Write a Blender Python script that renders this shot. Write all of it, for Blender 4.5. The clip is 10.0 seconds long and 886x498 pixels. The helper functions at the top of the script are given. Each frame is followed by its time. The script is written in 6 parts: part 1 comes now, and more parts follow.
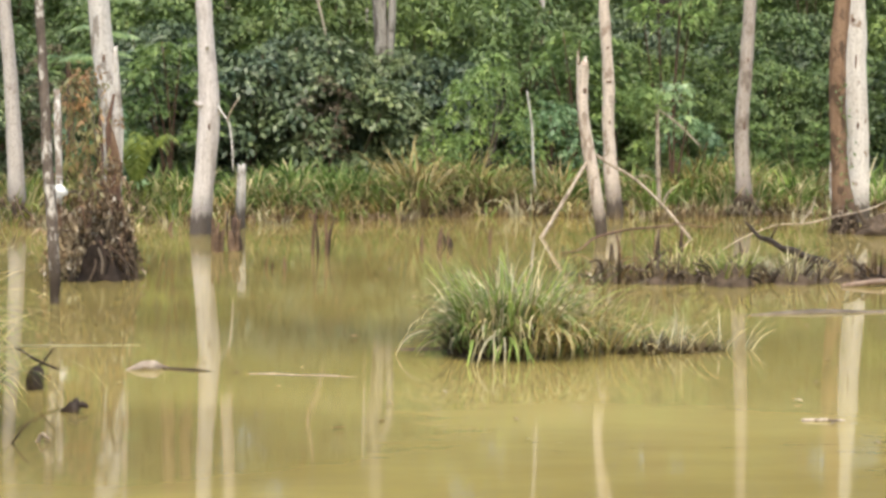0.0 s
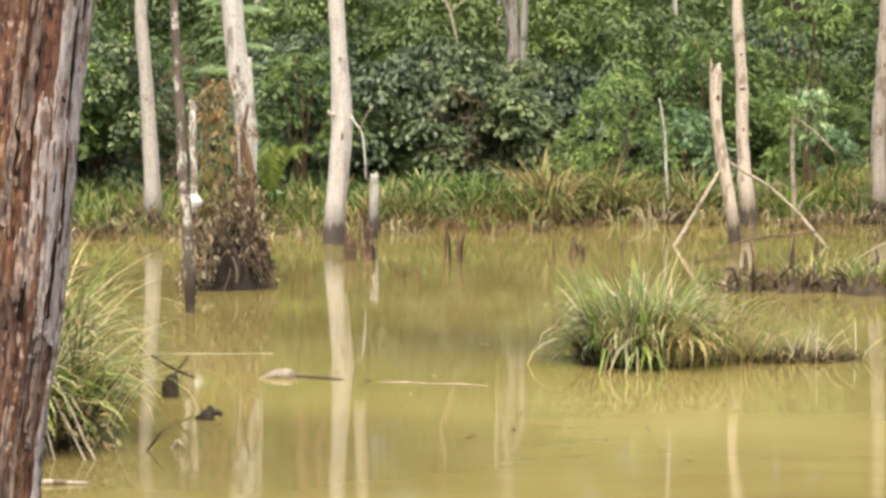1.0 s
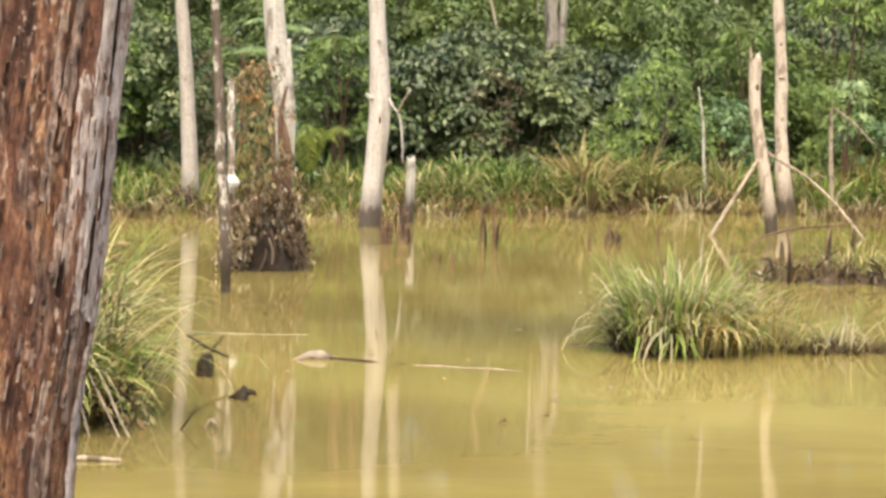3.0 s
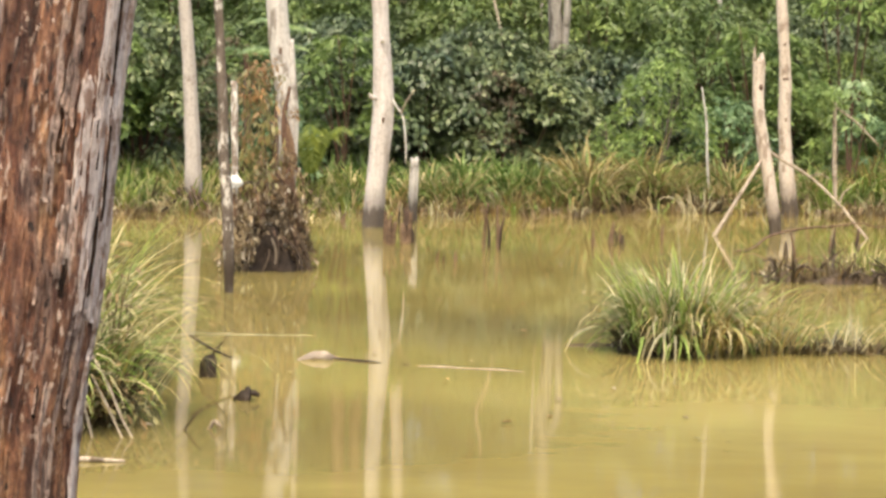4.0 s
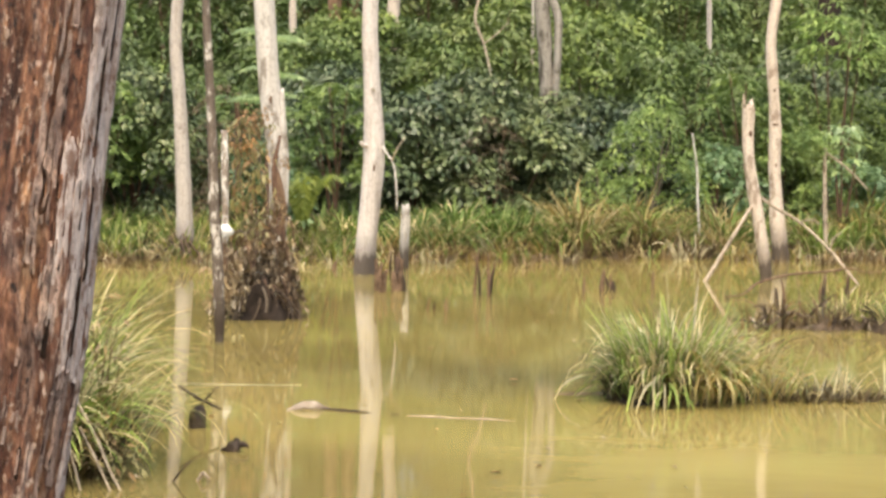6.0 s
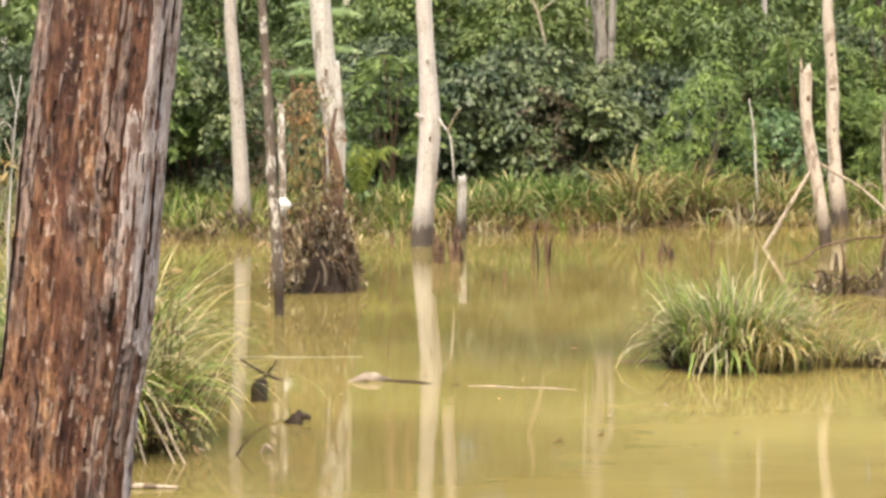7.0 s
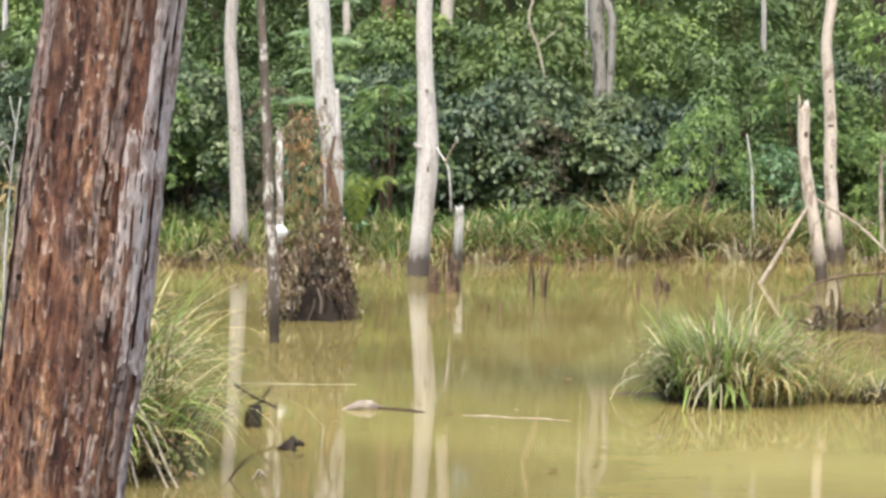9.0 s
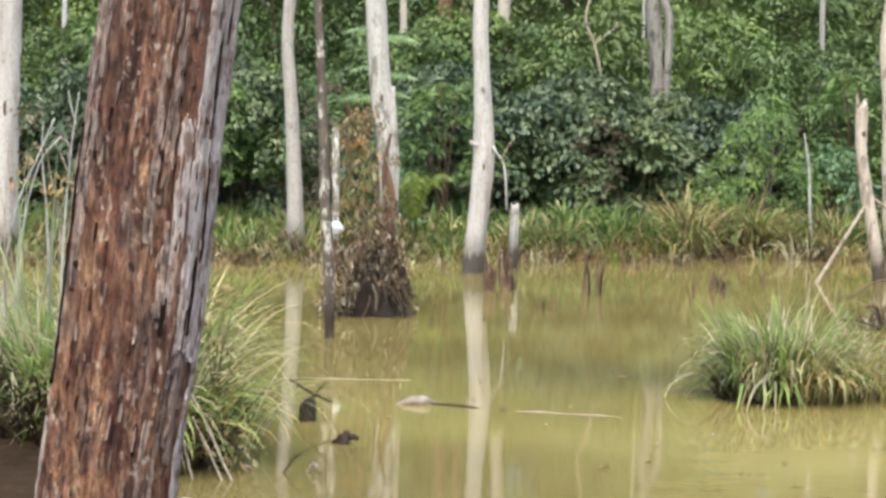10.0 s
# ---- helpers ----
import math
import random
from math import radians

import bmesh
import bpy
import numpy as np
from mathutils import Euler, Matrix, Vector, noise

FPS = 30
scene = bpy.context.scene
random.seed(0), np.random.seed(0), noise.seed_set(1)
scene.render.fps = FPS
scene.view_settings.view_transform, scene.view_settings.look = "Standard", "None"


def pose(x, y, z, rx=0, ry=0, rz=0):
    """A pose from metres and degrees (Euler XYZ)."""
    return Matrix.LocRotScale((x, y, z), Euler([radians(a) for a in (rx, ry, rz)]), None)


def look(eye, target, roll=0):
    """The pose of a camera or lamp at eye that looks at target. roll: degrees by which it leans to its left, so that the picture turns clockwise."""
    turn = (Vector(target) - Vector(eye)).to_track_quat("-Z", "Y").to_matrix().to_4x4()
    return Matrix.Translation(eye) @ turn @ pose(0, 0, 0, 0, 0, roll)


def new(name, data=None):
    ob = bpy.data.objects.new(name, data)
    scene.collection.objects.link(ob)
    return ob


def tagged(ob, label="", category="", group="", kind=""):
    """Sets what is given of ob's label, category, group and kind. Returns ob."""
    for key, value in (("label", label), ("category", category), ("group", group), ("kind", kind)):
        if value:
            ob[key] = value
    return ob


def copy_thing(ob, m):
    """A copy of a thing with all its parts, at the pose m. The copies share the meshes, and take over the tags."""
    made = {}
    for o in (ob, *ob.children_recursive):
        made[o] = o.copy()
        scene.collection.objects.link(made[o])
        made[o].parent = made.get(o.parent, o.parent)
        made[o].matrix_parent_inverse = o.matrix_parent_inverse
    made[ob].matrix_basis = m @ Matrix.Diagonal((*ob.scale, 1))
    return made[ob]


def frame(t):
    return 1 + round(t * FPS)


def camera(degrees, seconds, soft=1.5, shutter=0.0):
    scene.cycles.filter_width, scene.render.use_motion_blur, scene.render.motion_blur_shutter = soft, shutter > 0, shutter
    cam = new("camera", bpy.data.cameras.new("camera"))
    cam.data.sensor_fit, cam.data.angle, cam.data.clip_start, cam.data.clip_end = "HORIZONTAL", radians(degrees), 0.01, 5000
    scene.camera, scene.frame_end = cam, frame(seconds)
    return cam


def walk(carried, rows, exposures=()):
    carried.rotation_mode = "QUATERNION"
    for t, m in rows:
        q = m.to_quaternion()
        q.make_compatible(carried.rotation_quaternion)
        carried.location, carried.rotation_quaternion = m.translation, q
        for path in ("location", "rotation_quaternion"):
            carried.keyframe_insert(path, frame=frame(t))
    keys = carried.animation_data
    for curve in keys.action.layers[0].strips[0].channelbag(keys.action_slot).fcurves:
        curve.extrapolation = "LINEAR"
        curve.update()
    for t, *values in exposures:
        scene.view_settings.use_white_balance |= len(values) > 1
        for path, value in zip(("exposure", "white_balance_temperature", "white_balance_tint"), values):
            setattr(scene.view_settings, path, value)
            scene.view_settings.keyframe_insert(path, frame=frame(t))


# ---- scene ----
cam = camera(25.26, 10.0, soft=3.0)

PATH = [
    (0, pose(-0.0145, 0.0004, 1.9904, 85.505, -0.537, -4.883)),
    (0.2, pose(-0.0105, -0.0007, 1.9892, 85.763, -0.391, -4.182)),
    (0.5, pose(-0.0044, -0.0024, 1.9874, 85.960, -0.171, -3.227)),
    (0.7, pose(-0.0052, 0.0010, 1.9882, 85.835, -0.154, -1.862)),
    (1, pose(-0.0064, 0.0060, 1.9895, 85.732, -0.129, -1.059)),
    (1.2, pose(-0.0061, -0.0010, 1.9905, 85.495, -0.268, -0.735)),
    (1.5, pose(-0.0057, -0.0114, 1.9921, 85.843, -0.476, -0.187)),
    (2, pose(-0.0079, -0.0093, 1.9850, 85.585, -0.608, -0.000)),
    (3.5, pose(-0.0123, 0.0064, 1.9860, 85.273, -1.231, 0.038)),
    (4, pose(-0.0131, 0.0175, 1.9862, 85.288, -1.072, 0.132)),
    (4.5, pose(0.0068, 0.0030, 1.9902, 85.571, -0.004, 0.000)),
    (5, pose(0.0149, 0.0082, 2.0024, 86.326, -0.287, 0.712)),
    (5.2, pose(0.0196, 0.0011, 2.0165, 86.559, -0.434, 1.461)),
    (5.5, pose(0.0266, -0.0096, 2.0376, 87.477, -0.654, 0.751)),
    (5.7, pose(0.0259, -0.0104, 2.0350, 87.195, -0.971, 0.040)),
    (6.8, pose(-0.0005, 0.0128, 2.0125, 85.646, -0.232, 0.349)),
    (7, pose(-0.0006, 0.0072, 2.0163, 85.738, 0.146, 1.490)),
    (7.2, pose(-0.0015, 0.0098, 2.0159, 85.688, -0.082, 1.959)),
    (7.5, pose(-0.0029, 0.0137, 2.0154, 85.830, -0.425, 2.036)),
    (8, pose(-0.0008, 0.0201, 2.0123, 85.839, -0.509, 2.116)),
    (8.5, pose(0.0023, 0.0118, 2.0106, 85.980, -0.505, 1.672)),
    (8.8, pose(-0.0005, 0.0051, 2.0035, 86.072, -0.667, 1.519)),
    (9, pose(-0.0023, 0.0007, 1.9987, 86.648, -0.775, 1.441)),
    (9.2, pose(0.0014, -0.0152, 1.9898, 87.327, -0.881, 3.456)),
    (9.3, pose(0.0032, -0.0231, 1.9854, 87.394, -0.934, 3.414)),
    (9.5, pose(0.0069, -0.0390, 1.9765, 86.603, -1.040, 3.077)),
    (10, pose(0.0097, -0.0309, 1.9742, 86.612, -1.003, 3.085)),
]
walk(cam, PATH, exposures=[(0, 1.1, 6650, 6), (1, 1.21, 7080, 6), (3.5, 1.30, 7520, 8), (5.5, 1.28, 7400, 8), (7, 1.31, 7420, 8), (7.5, 1.31, 7100, 7), (8, 1.3, 6500, 5), (8.5, 1.27, 6300, 5), (9.2, 1.18, 6250, 6), (9.5, 0.97, 6450, 5), (10, 1.13, 6150, 3)])

# ---- light: soft bright overcast day, sun behind the viewer ----
SUN_EL, SUN_AZ = radians(64), math.atan2(-0.12, -0.92)
world = bpy.data.worlds.new("sky")
scene.world = world
world.use_nodes = True
wn = world.node_tree
sky = wn.nodes.new("ShaderNodeTexSky")
sky.sky_type = "NISHITA"
sky.sun_disc = False
sky.sun_elevation, sky.sun_rotation = SUN_EL, SUN_AZ
sky.dust_density, sky.ozone_density = 4.0, 0.6
wn.links.new(sky.outputs[0], wn.nodes["Background"].inputs[0])
wn.nodes["Background"].inputs[1].default_value = 0.14
sun = new("sun", bpy.data.lights.new("sun", "SUN"))
sun.data.energy, sun.data.angle, sun.data.color = 1.42, radians(38), (1.0, 0.95, 0.86)
sun_dir = Vector((math.sin(SUN_AZ) * math.cos(SUN_EL), math.cos(SUN_AZ) * math.cos(SUN_EL), math.sin(SUN_EL)))
sun.matrix_world = look(sun_dir * 60, (0, 0, 0))


# ---- materials ----
class Mat:
    """A small node-tree builder."""

    def __init__(self, name, rough=0.8, spec=0.3):
        self.m = bpy.data.materials.new(name)
        self.m.use_nodes = True
        self.t = self.m.node_tree
        self.b = self.t.nodes["Principled BSDF"]
        self.b.inputs["Roughness"].default_value = rough
        self.b.inputs["Specular IOR Level"].default_value = spec
        self.co = self.t.nodes.new("ShaderNodeTexCoord").outputs["Object"]

    def node(self, kind, **kw):
        n = self.t.nodes.new(kind)
        for k, v in kw.items():
            n.inputs[k].default_value = v
        return n

    def wire(self, a, b):
        self.t.links.new(a, b)

    def scaled(self, sx, sy, sz, src=None):
        n = self.t.nodes.new("ShaderNodeMapping")
        n.inputs["Scale"].default_value = (sx, sy, sz)
        self.wire(src or self.co, n.inputs["Vector"])
        return n.outputs[0]

    def noise(self, scale, detail=4.0, vec=None, rough=0.6):
        n = self.node("ShaderNodeTexNoise", Scale=scale, Detail=detail, Roughness=rough)
        self.wire(vec or self.co, n.inputs["Vector"])
        return n.outputs["Fac"]

    def ramp(self, src, *stops):
        n = self.t.nodes.new("ShaderNodeValToRGB")
        e = n.color_ramp.elements
        while len(e) < len(stops):
            e.new(0.5)
        for el, (p, c) in zip(e, stops):
            el.position = p
            el.color = (*c, 1) if len(c) == 3 else c
        self.wire(src, n.inputs[0])
        return n.outputs[0]

    def mix(self, fac, a, b, how="MIX"):
        n = self.t.nodes.new("ShaderNodeMix")
        n.data_type, n.blend_type = "RGBA", how
        for v, i in ((fac, 0), (a, 6), (b, 7)):
            if hasattr(v, "is_output"):
                self.wire(v, n.inputs[i])
            elif i == 0:
                n.inputs[0].default_value = v
            else:
                n.inputs[i].default_value = (*v, 1)
        return n.outputs[2]

    def island(self):
        return self.t.nodes.new("ShaderNodeNewGeometry").outputs["Random Per Island"]

    def ob_random(self):
        return self.t.nodes.new("ShaderNodeObjectInfo").outputs["Random"]

    def bump(self, src, strength, dist=0.01, below=None):
        n = self.node("ShaderNodeBump", Strength=strength, Distance=dist)
        self.wire(src, n.inputs["Height"])
        if below is not None:
            self.wire(below, n.inputs["Normal"])
        self.wire(n.outputs[0], self.b.inputs["Normal"])
        return n.outputs[0]

    def done(self, col):
        self.wire(col, self.b.inputs["Base Color"])
        return self.m


def leaf_mat(name, a, b, c, rough=0.45, through_light=0.3, dry=None, dry_share=0.0, vary=False, spec=0.4):
    m = Mat(name, rough, spec)
    r = m.island()
    col = m.ramp(r, (0.0, a), (0.5, b), (1.0, c))
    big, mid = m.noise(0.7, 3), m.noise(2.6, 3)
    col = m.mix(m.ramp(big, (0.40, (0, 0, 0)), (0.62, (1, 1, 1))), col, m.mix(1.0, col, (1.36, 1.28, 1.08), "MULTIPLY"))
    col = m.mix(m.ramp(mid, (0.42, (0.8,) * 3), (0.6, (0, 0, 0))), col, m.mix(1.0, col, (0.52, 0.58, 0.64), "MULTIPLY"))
    if vary:
        col = m.mix(1.0, col, m.ramp(m.ob_random(), (0.0, (0.76, 0.81, 0.84)), (0.5, (1.0, 1.02, 0.95)), (1.0, (1.32, 1.27, 1.02))), "MULTIPLY")
    if dry:
        col = m.mix(m.ramp(r, (1 - dry_share - 0.02, (0, 0, 0)), (1 - dry_share, (1, 1, 1))), col, dry)
    m.done(col)
    tr = m.t.nodes.new("ShaderNodeBsdfTranslucent")
    m.wire(col, tr.inputs[0])
    mx = m.t.nodes.new("ShaderNodeMixShader")
    mx.inputs[0].default_value = through_light
    m.wire(m.b.outputs[0], mx.inputs[1])
    m.wire(tr.outputs[0], mx.inputs[2])
    m.wire(mx.outputs[0], m.t.nodes["Material Output"].inputs[0])
    return m.m


def bark_mat(name, light, mid, dark, patch=0.5, streak=(14, 14, 1.2), bump=0.6, wet=True, blot=2.3, share=0.8):
    """Bark: vertical streaks, blotches, fine grain; a stained dark foot just above the water line."""
    m = Mat(name, 0.85, 0.2)
    fibres = m.noise(1.0, 7, m.scaled(*streak), 0.7)
    long = m.noise(1.0, 5, m.scaled(streak[0] * 0.55, streak[1] * 0.55, streak[2] * 0.35))
    blotch = m.noise(blot, 6, m.scaled(1, 1, 0.5), 0.65)
    col = m.ramp(fibres, (0.32, mid), (0.58, light))
    col = m.mix(m.ramp(blotch, (patch, (0, 0, 0)), (patch + 0.08, (share,) * 3)), col, dark)
    col = m.mix(m.ramp(long, (0.56, (0, 0, 0)), (0.68, (0.7,) * 3)), col, m.mix(1.0, col, (0.58, 0.54, 0.50), "MULTIPLY"))
    fine = m.noise(1.0, 4, m.scaled(45, 45, 20))
    col = m.mix(m.ramp(fine, (0.34, (0.7,) * 3), (0.5, (0, 0, 0))), col, m.mix(1.0, col, (0.55, 0.52, 0.48), "MULTIPLY"))
    if wet:
        sep = m.t.nodes.new("ShaderNodeSeparateXYZ")
        m.wire(m.co, sep.inputs[0])
        add = m.t.nodes.new("ShaderNodeMath")
        add.operation = "MULTIPLY_ADD"
        m.wire(fibres, add.inputs[0])
        add.inputs[1].default_value = -0.45
        m.wire(sep.outputs[2], add.inputs[2])
        foot = m.ramp(add.outputs[0], (0.0, (0.9,) * 3), (0.10, (0.5,) * 3), (0.40, (0, 0, 0)))
        col = m.mix(foot, col, (0.045, 0.033, 0.024))
    m.bump(fibres, bump, 0.012, m.bump(fine, 0.3, 0.005))
    return m.done(col)


def plain_mat(name, a, b, scale=6.0, rough=0.9, bump=0.4, stretch=(1, 1, 1)):
    m = Mat(name, rough, 0.2)
    n1, n2 = m.noise(scale, 6, m.scaled(*stretch)), m.noise(scale * 9, 4, m.scaled(*stretch))
    col = m.ramp(n1, (0.3, a), (0.7, b))
    col = m.mix(m.ramp(n2, (0.35, (0.5,) * 3), (0.6, (0, 0, 0))), col, m.mix(1.0, col, (0.6, 0.6, 0.6), "MULTIPLY"))
    m.bump(n2, bump, 0.01, m.bump(n1, bump, 0.03))
    return m.done(col)


BARK_WHITE = bark_mat("pale_smooth_bark", (0.63, 0.575, 0.54), (0.50, 0.445, 0.415), (0.40, 0.345, 0.31), 0.55)
BARK_CHALK = bark_mat("chalky_bark", (0.62, 0.585, 0.545), (0.46, 0.42, 0.38), (0.22, 0.185, 0.155), 0.53, blot=6.0)
BARK_BONE = bark_mat("bleached_bone_bark", (0.84, 0.80, 0.75), (0.66, 0.61, 0.55), (0.20, 0.15, 0.115), 0.465, blot=6.0, share=0.92)
BARK_GREY = bark_mat("grey_weathered_bark", (0.50, 0.45, 0.41), (0.38, 0.335, 0.30), (0.24, 0.20, 0.17), 0.56)
BARK_PATCHY = bark_mat("white_bark_with_brown_patches", (0.70, 0.65, 0.59), (0.57, 0.515, 0.46), (0.27, 0.18, 0.12), 0.575, blot=6.0, share=0.9)
BARK_ASH = bark_mat("ash_brown_bark", (0.44, 0.38, 0.33), (0.31, 0.255, 0.215), (0.17, 0.13, 0.10), 0.52, blot=3.0)
BARK_MOSSY = bark_mat("dark_blotched_pale_bark", (0.35, 0.32, 0.28), (0.20, 0.175, 0.145), (0.07, 0.058, 0.043), 0.48, blot=5.0)
BARK_PINK = bark_mat("pinkish_bare_wood", (0.63, 0.535, 0.45), (0.47, 0.385, 0.315), (0.26, 0.19, 0.145), 0.55, blot=5.0)
BARK_TAN = bark_mat("tan_bark", (0.28, 0.18, 0.115), (0.175, 0.104, 0.064), (0.075, 0.05, 0.036), 0.51, blot=6.0)
BARK_MOTTLED = bark_mat("mottled_lichen_bark", (0.165, 0.130, 0.105), (0.085, 0.066, 0.052), (0.58, 0.53, 0.47), 0.525, (9, 9, 4), blot=11.0, share=1.0)
BARK_BROWN = bark_mat("brown_bark", (0.17, 0.10, 0.07), (0.09, 0.055, 0.04), (0.06, 0.04, 0.03), 0.55)
WOOD_DEAD = bark_mat("bleached_dead_wood", (0.50, 0.42, 0.33), (0.33, 0.26, 0.195), (0.17, 0.13, 0.09), 0.52, wet=False, blot=8.0)
WOOD_WET_SHADED = plain_mat("wet_and_shaded_wood", (0.018, 0.013, 0.010), (0.06, 0.042, 0.03), 9, 0.55, 0.6)
WOOD_GREY = plain_mat("waterlogged_grey_wood", (0.095, 0.076, 0.058), (0.235, 0.19, 0.148), 7, 0.7, 0.6)
MUD_OLIVE = plain_mat("wet_olive_mud", (0.075, 0.060, 0.028), (0.15, 0.122, 0.055), 10, 0.45, 0.4)
MUD = plain_mat("dark_wet_mud", (0.050, 0.035, 0.024), (0.165, 0.118, 0.080), 14, 0.7, 0.8)
WOOD_RED = plain_mat("reddish_log_wood", (0.17, 0.105, 0.075), (0.36, 0.265, 0.20), 7, 0.75, 0.5)
WOOD_PALE = plain_mat("dull_pale_driftwood", (0.20, 0.155, 0.12), (0.46, 0.385, 0.31), 9, 0.8, 0.7)
ROOT_ROTTEN = plain_mat("dark_rotten_root", (0.014, 0.010, 0.008), (0.045, 0.032, 0.024), 12, 0.95, 0.9)
WOOD_SNAG = plain_mat("rotten_reddish_wood", (0.075, 0.046, 0.03), (0.26, 0.17, 0.11), 12, 0.8, 0.6)
WHITE_SHELL = plain_mat("white_shelf_fungus", (0.68, 0.67, 0.65), (0.78, 0.77, 0.75), 5, 0.6, 0.1)


def near_bark(name="stringy_red_brown_bark", gain=0.86, grey=0.56, pale=(0.60, 0.46, 0.39)):
    """Shredded bark: short fibres, ochre and dark red patches, grey film, pits, and pale flecks that also paint in wet
    glints.
    """
    m = Mat(name, 0.46, 0.5)
    fib = m.noise(1.0, 8, m.scaled(32, 32, 9.5), 0.75)
    fib2 = m.noise(1.0, 6, m.scaled(95, 95, 26), 0.75)
    g = gain
    tone = lambda r, gr, b: (r * g, gr * g, b * g)
    col = m.ramp(fib, (0.30, tone(0.055, 0.020, 0.014)), (0.43, tone(0.23, 0.092, 0.055)), (0.56, tone(0.47, 0.225, 0.130)), (0.70, tone(0.76, 0.50, 0.34)))
    patch = m.noise(1.0, 5, m.scaled(11, 11, 2.4), 0.65)
    col = m.mix(m.ramp(patch, (0.47, (0, 0, 0)), (0.57, (0.9,) * 3)), col, m.mix(1.0, col, (0.42, 0.37, 0.40), "MULTIPLY"))
    ochre = m.noise(1.0, 5, m.scaled(9, 9, 1.3), 0.65)
    col = m.mix(m.ramp(ochre, (0.47, (0, 0, 0)), (0.59, (0.75,) * 3)), col, m.mix(1.0, col, (1.42, 1.62, 1.45), "MULTIPLY"))
    film = m.noise(1.0, 6, m.scaled(11, 11, 1.4), 0.7)
    col = m.mix(m.ramp(film, (grey, (0, 0, 0)), (grey + 0.1, (0.6,) * 3)), col, m.mix(fib, tuple(v * 0.34 for v in pale), pale))
    col = m.mix(m.ramp(fib2, (0.40, (0.9,) * 3), (0.53, (0, 0, 0))), col, m.mix(1.0, col, (0.36, 0.31, 0.30), "MULTIPLY"))
    warp = m.node("ShaderNodeVectorMath")
    warp.operation = "SCALE"
    warp.inputs["Scale"].default_value = 0.030
    wob = m.node("ShaderNodeTexNoise", Scale=26.0, Detail=4.0)
    m.wire(m.co, wob.inputs["Vector"])
    m.wire(wob.outputs["Color"], warp.inputs[0])
    bent = m.node("ShaderNodeVectorMath")
    m.wire(m.co, bent.inputs[0])
    m.wire(warp.outputs[0], bent.inputs[1])
    cell = m.node("ShaderNodeTexVoronoi", Scale=1.0)
    rim = m.node("ShaderNodeTexVoronoi", Scale=1.0)
    rim.feature = "DISTANCE_TO_EDGE"
    shard = m.scaled(40, 40, 17, bent.outputs[0])
    m.wire(shard, cell.inputs["Vector"])
    m.wire(shard, rim.inputs["Vector"])
    sep = m.t.nodes.new("ShaderNodeSeparateColor")
    m.wire(cell.outputs["Color"], sep.inputs[0])
    col = m.mix(1.0, col, m.ramp(sep.outputs[0], (0.0, (0.74, 0.69, 0.67)), (0.5, (0.99, 0.97, 0.95)), (1.0, (1.30, 1.25, 1.18))), "MULTIPLY")
    col = m.mix(m.ramp(rim.outputs["Distance"], (0.0, (0.45,) * 3), (0.03, (0, 0, 0))), col, m.mix(1.0, col, (0.36, 0.30, 0.28), "MULTIPLY"))
    # pale bark flecks, brightened in the colour to pass for wet glints too
    flecks = m.noise(1.0, 5, m.scaled(62, 62, 30), 0.6)
    rows = m.noise(1.0, 4, m.scaled(16, 16, 2.2), 0.6)
    glint_chips = m.mix(1.0, m.ramp(flecks, (0.56, (0, 0, 0)), (0.63, (0.85,) * 3)), m.ramp(rows, (0.47, (0, 0, 0)), (0.57, (1, 1, 1))), "MULTIPLY")
    col = m.mix(glint_chips, col, (0.74, 0.57, 0.45))
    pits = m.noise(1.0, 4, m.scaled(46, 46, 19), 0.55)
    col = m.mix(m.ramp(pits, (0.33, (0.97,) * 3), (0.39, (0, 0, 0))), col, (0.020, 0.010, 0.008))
    m.bump(fib, 1.0, 0.018, m.bump(pits, 0.8, 0.012, m.bump(sep.outputs[1], 0.5, 0.006, m.bump(fib2, 0.9, 0.007))))
    return m.done(col)


NEAR_BARK = near_bark()
NEAR_FLAKE = near_bark("loose_bark_flake", 0.86)
NEAR_MIX = near_bark("half_grey_bark", 1.25, 0.31, (0.90, 0.78, 0.71))
NEAR_GREY = bark_mat("loose_grey_outer_bark", (0.74, 0.635, 0.575), (0.48, 0.37, 0.32), (0.25, 0.14, 0.095), 0.50, (40, 40, 8), 1.0, False, 24.0, 0.8)
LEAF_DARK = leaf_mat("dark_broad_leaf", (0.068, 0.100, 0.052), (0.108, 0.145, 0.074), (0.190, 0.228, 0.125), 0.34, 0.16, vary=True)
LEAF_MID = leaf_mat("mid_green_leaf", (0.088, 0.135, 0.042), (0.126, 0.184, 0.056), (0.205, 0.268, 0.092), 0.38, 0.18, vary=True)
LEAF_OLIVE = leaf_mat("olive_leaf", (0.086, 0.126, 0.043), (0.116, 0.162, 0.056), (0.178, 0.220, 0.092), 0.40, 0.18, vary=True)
LEAF_LIGHT = leaf_mat("fresh_light_leaf", (0.20, 0.30, 0.09), (0.29, 0.41, 0.13), (0.42, 0.52, 0.20), 0.5, 0.4)
LEAF_YELLOW = leaf_mat("yellow_green_leaf", (0.17, 0.22, 0.045), (0.25, 0.31, 0.075), (0.37, 0.42, 0.13), 0.5, 0.45)
LEAF_DEAD = leaf_mat("withered_brown_leaf", (0.15, 0.105, 0.066), (0.28, 0.205, 0.132), (0.50, 0.41, 0.29), 0.8, 0.15, (0.62, 0.53, 0.42), 0.06)
LEAF_BROWN = leaf_mat("dull_brown_leaf", (0.085, 0.066, 0.040), (0.14, 0.108, 0.066), (0.23, 0.18, 0.115), 0.7, 0.2)
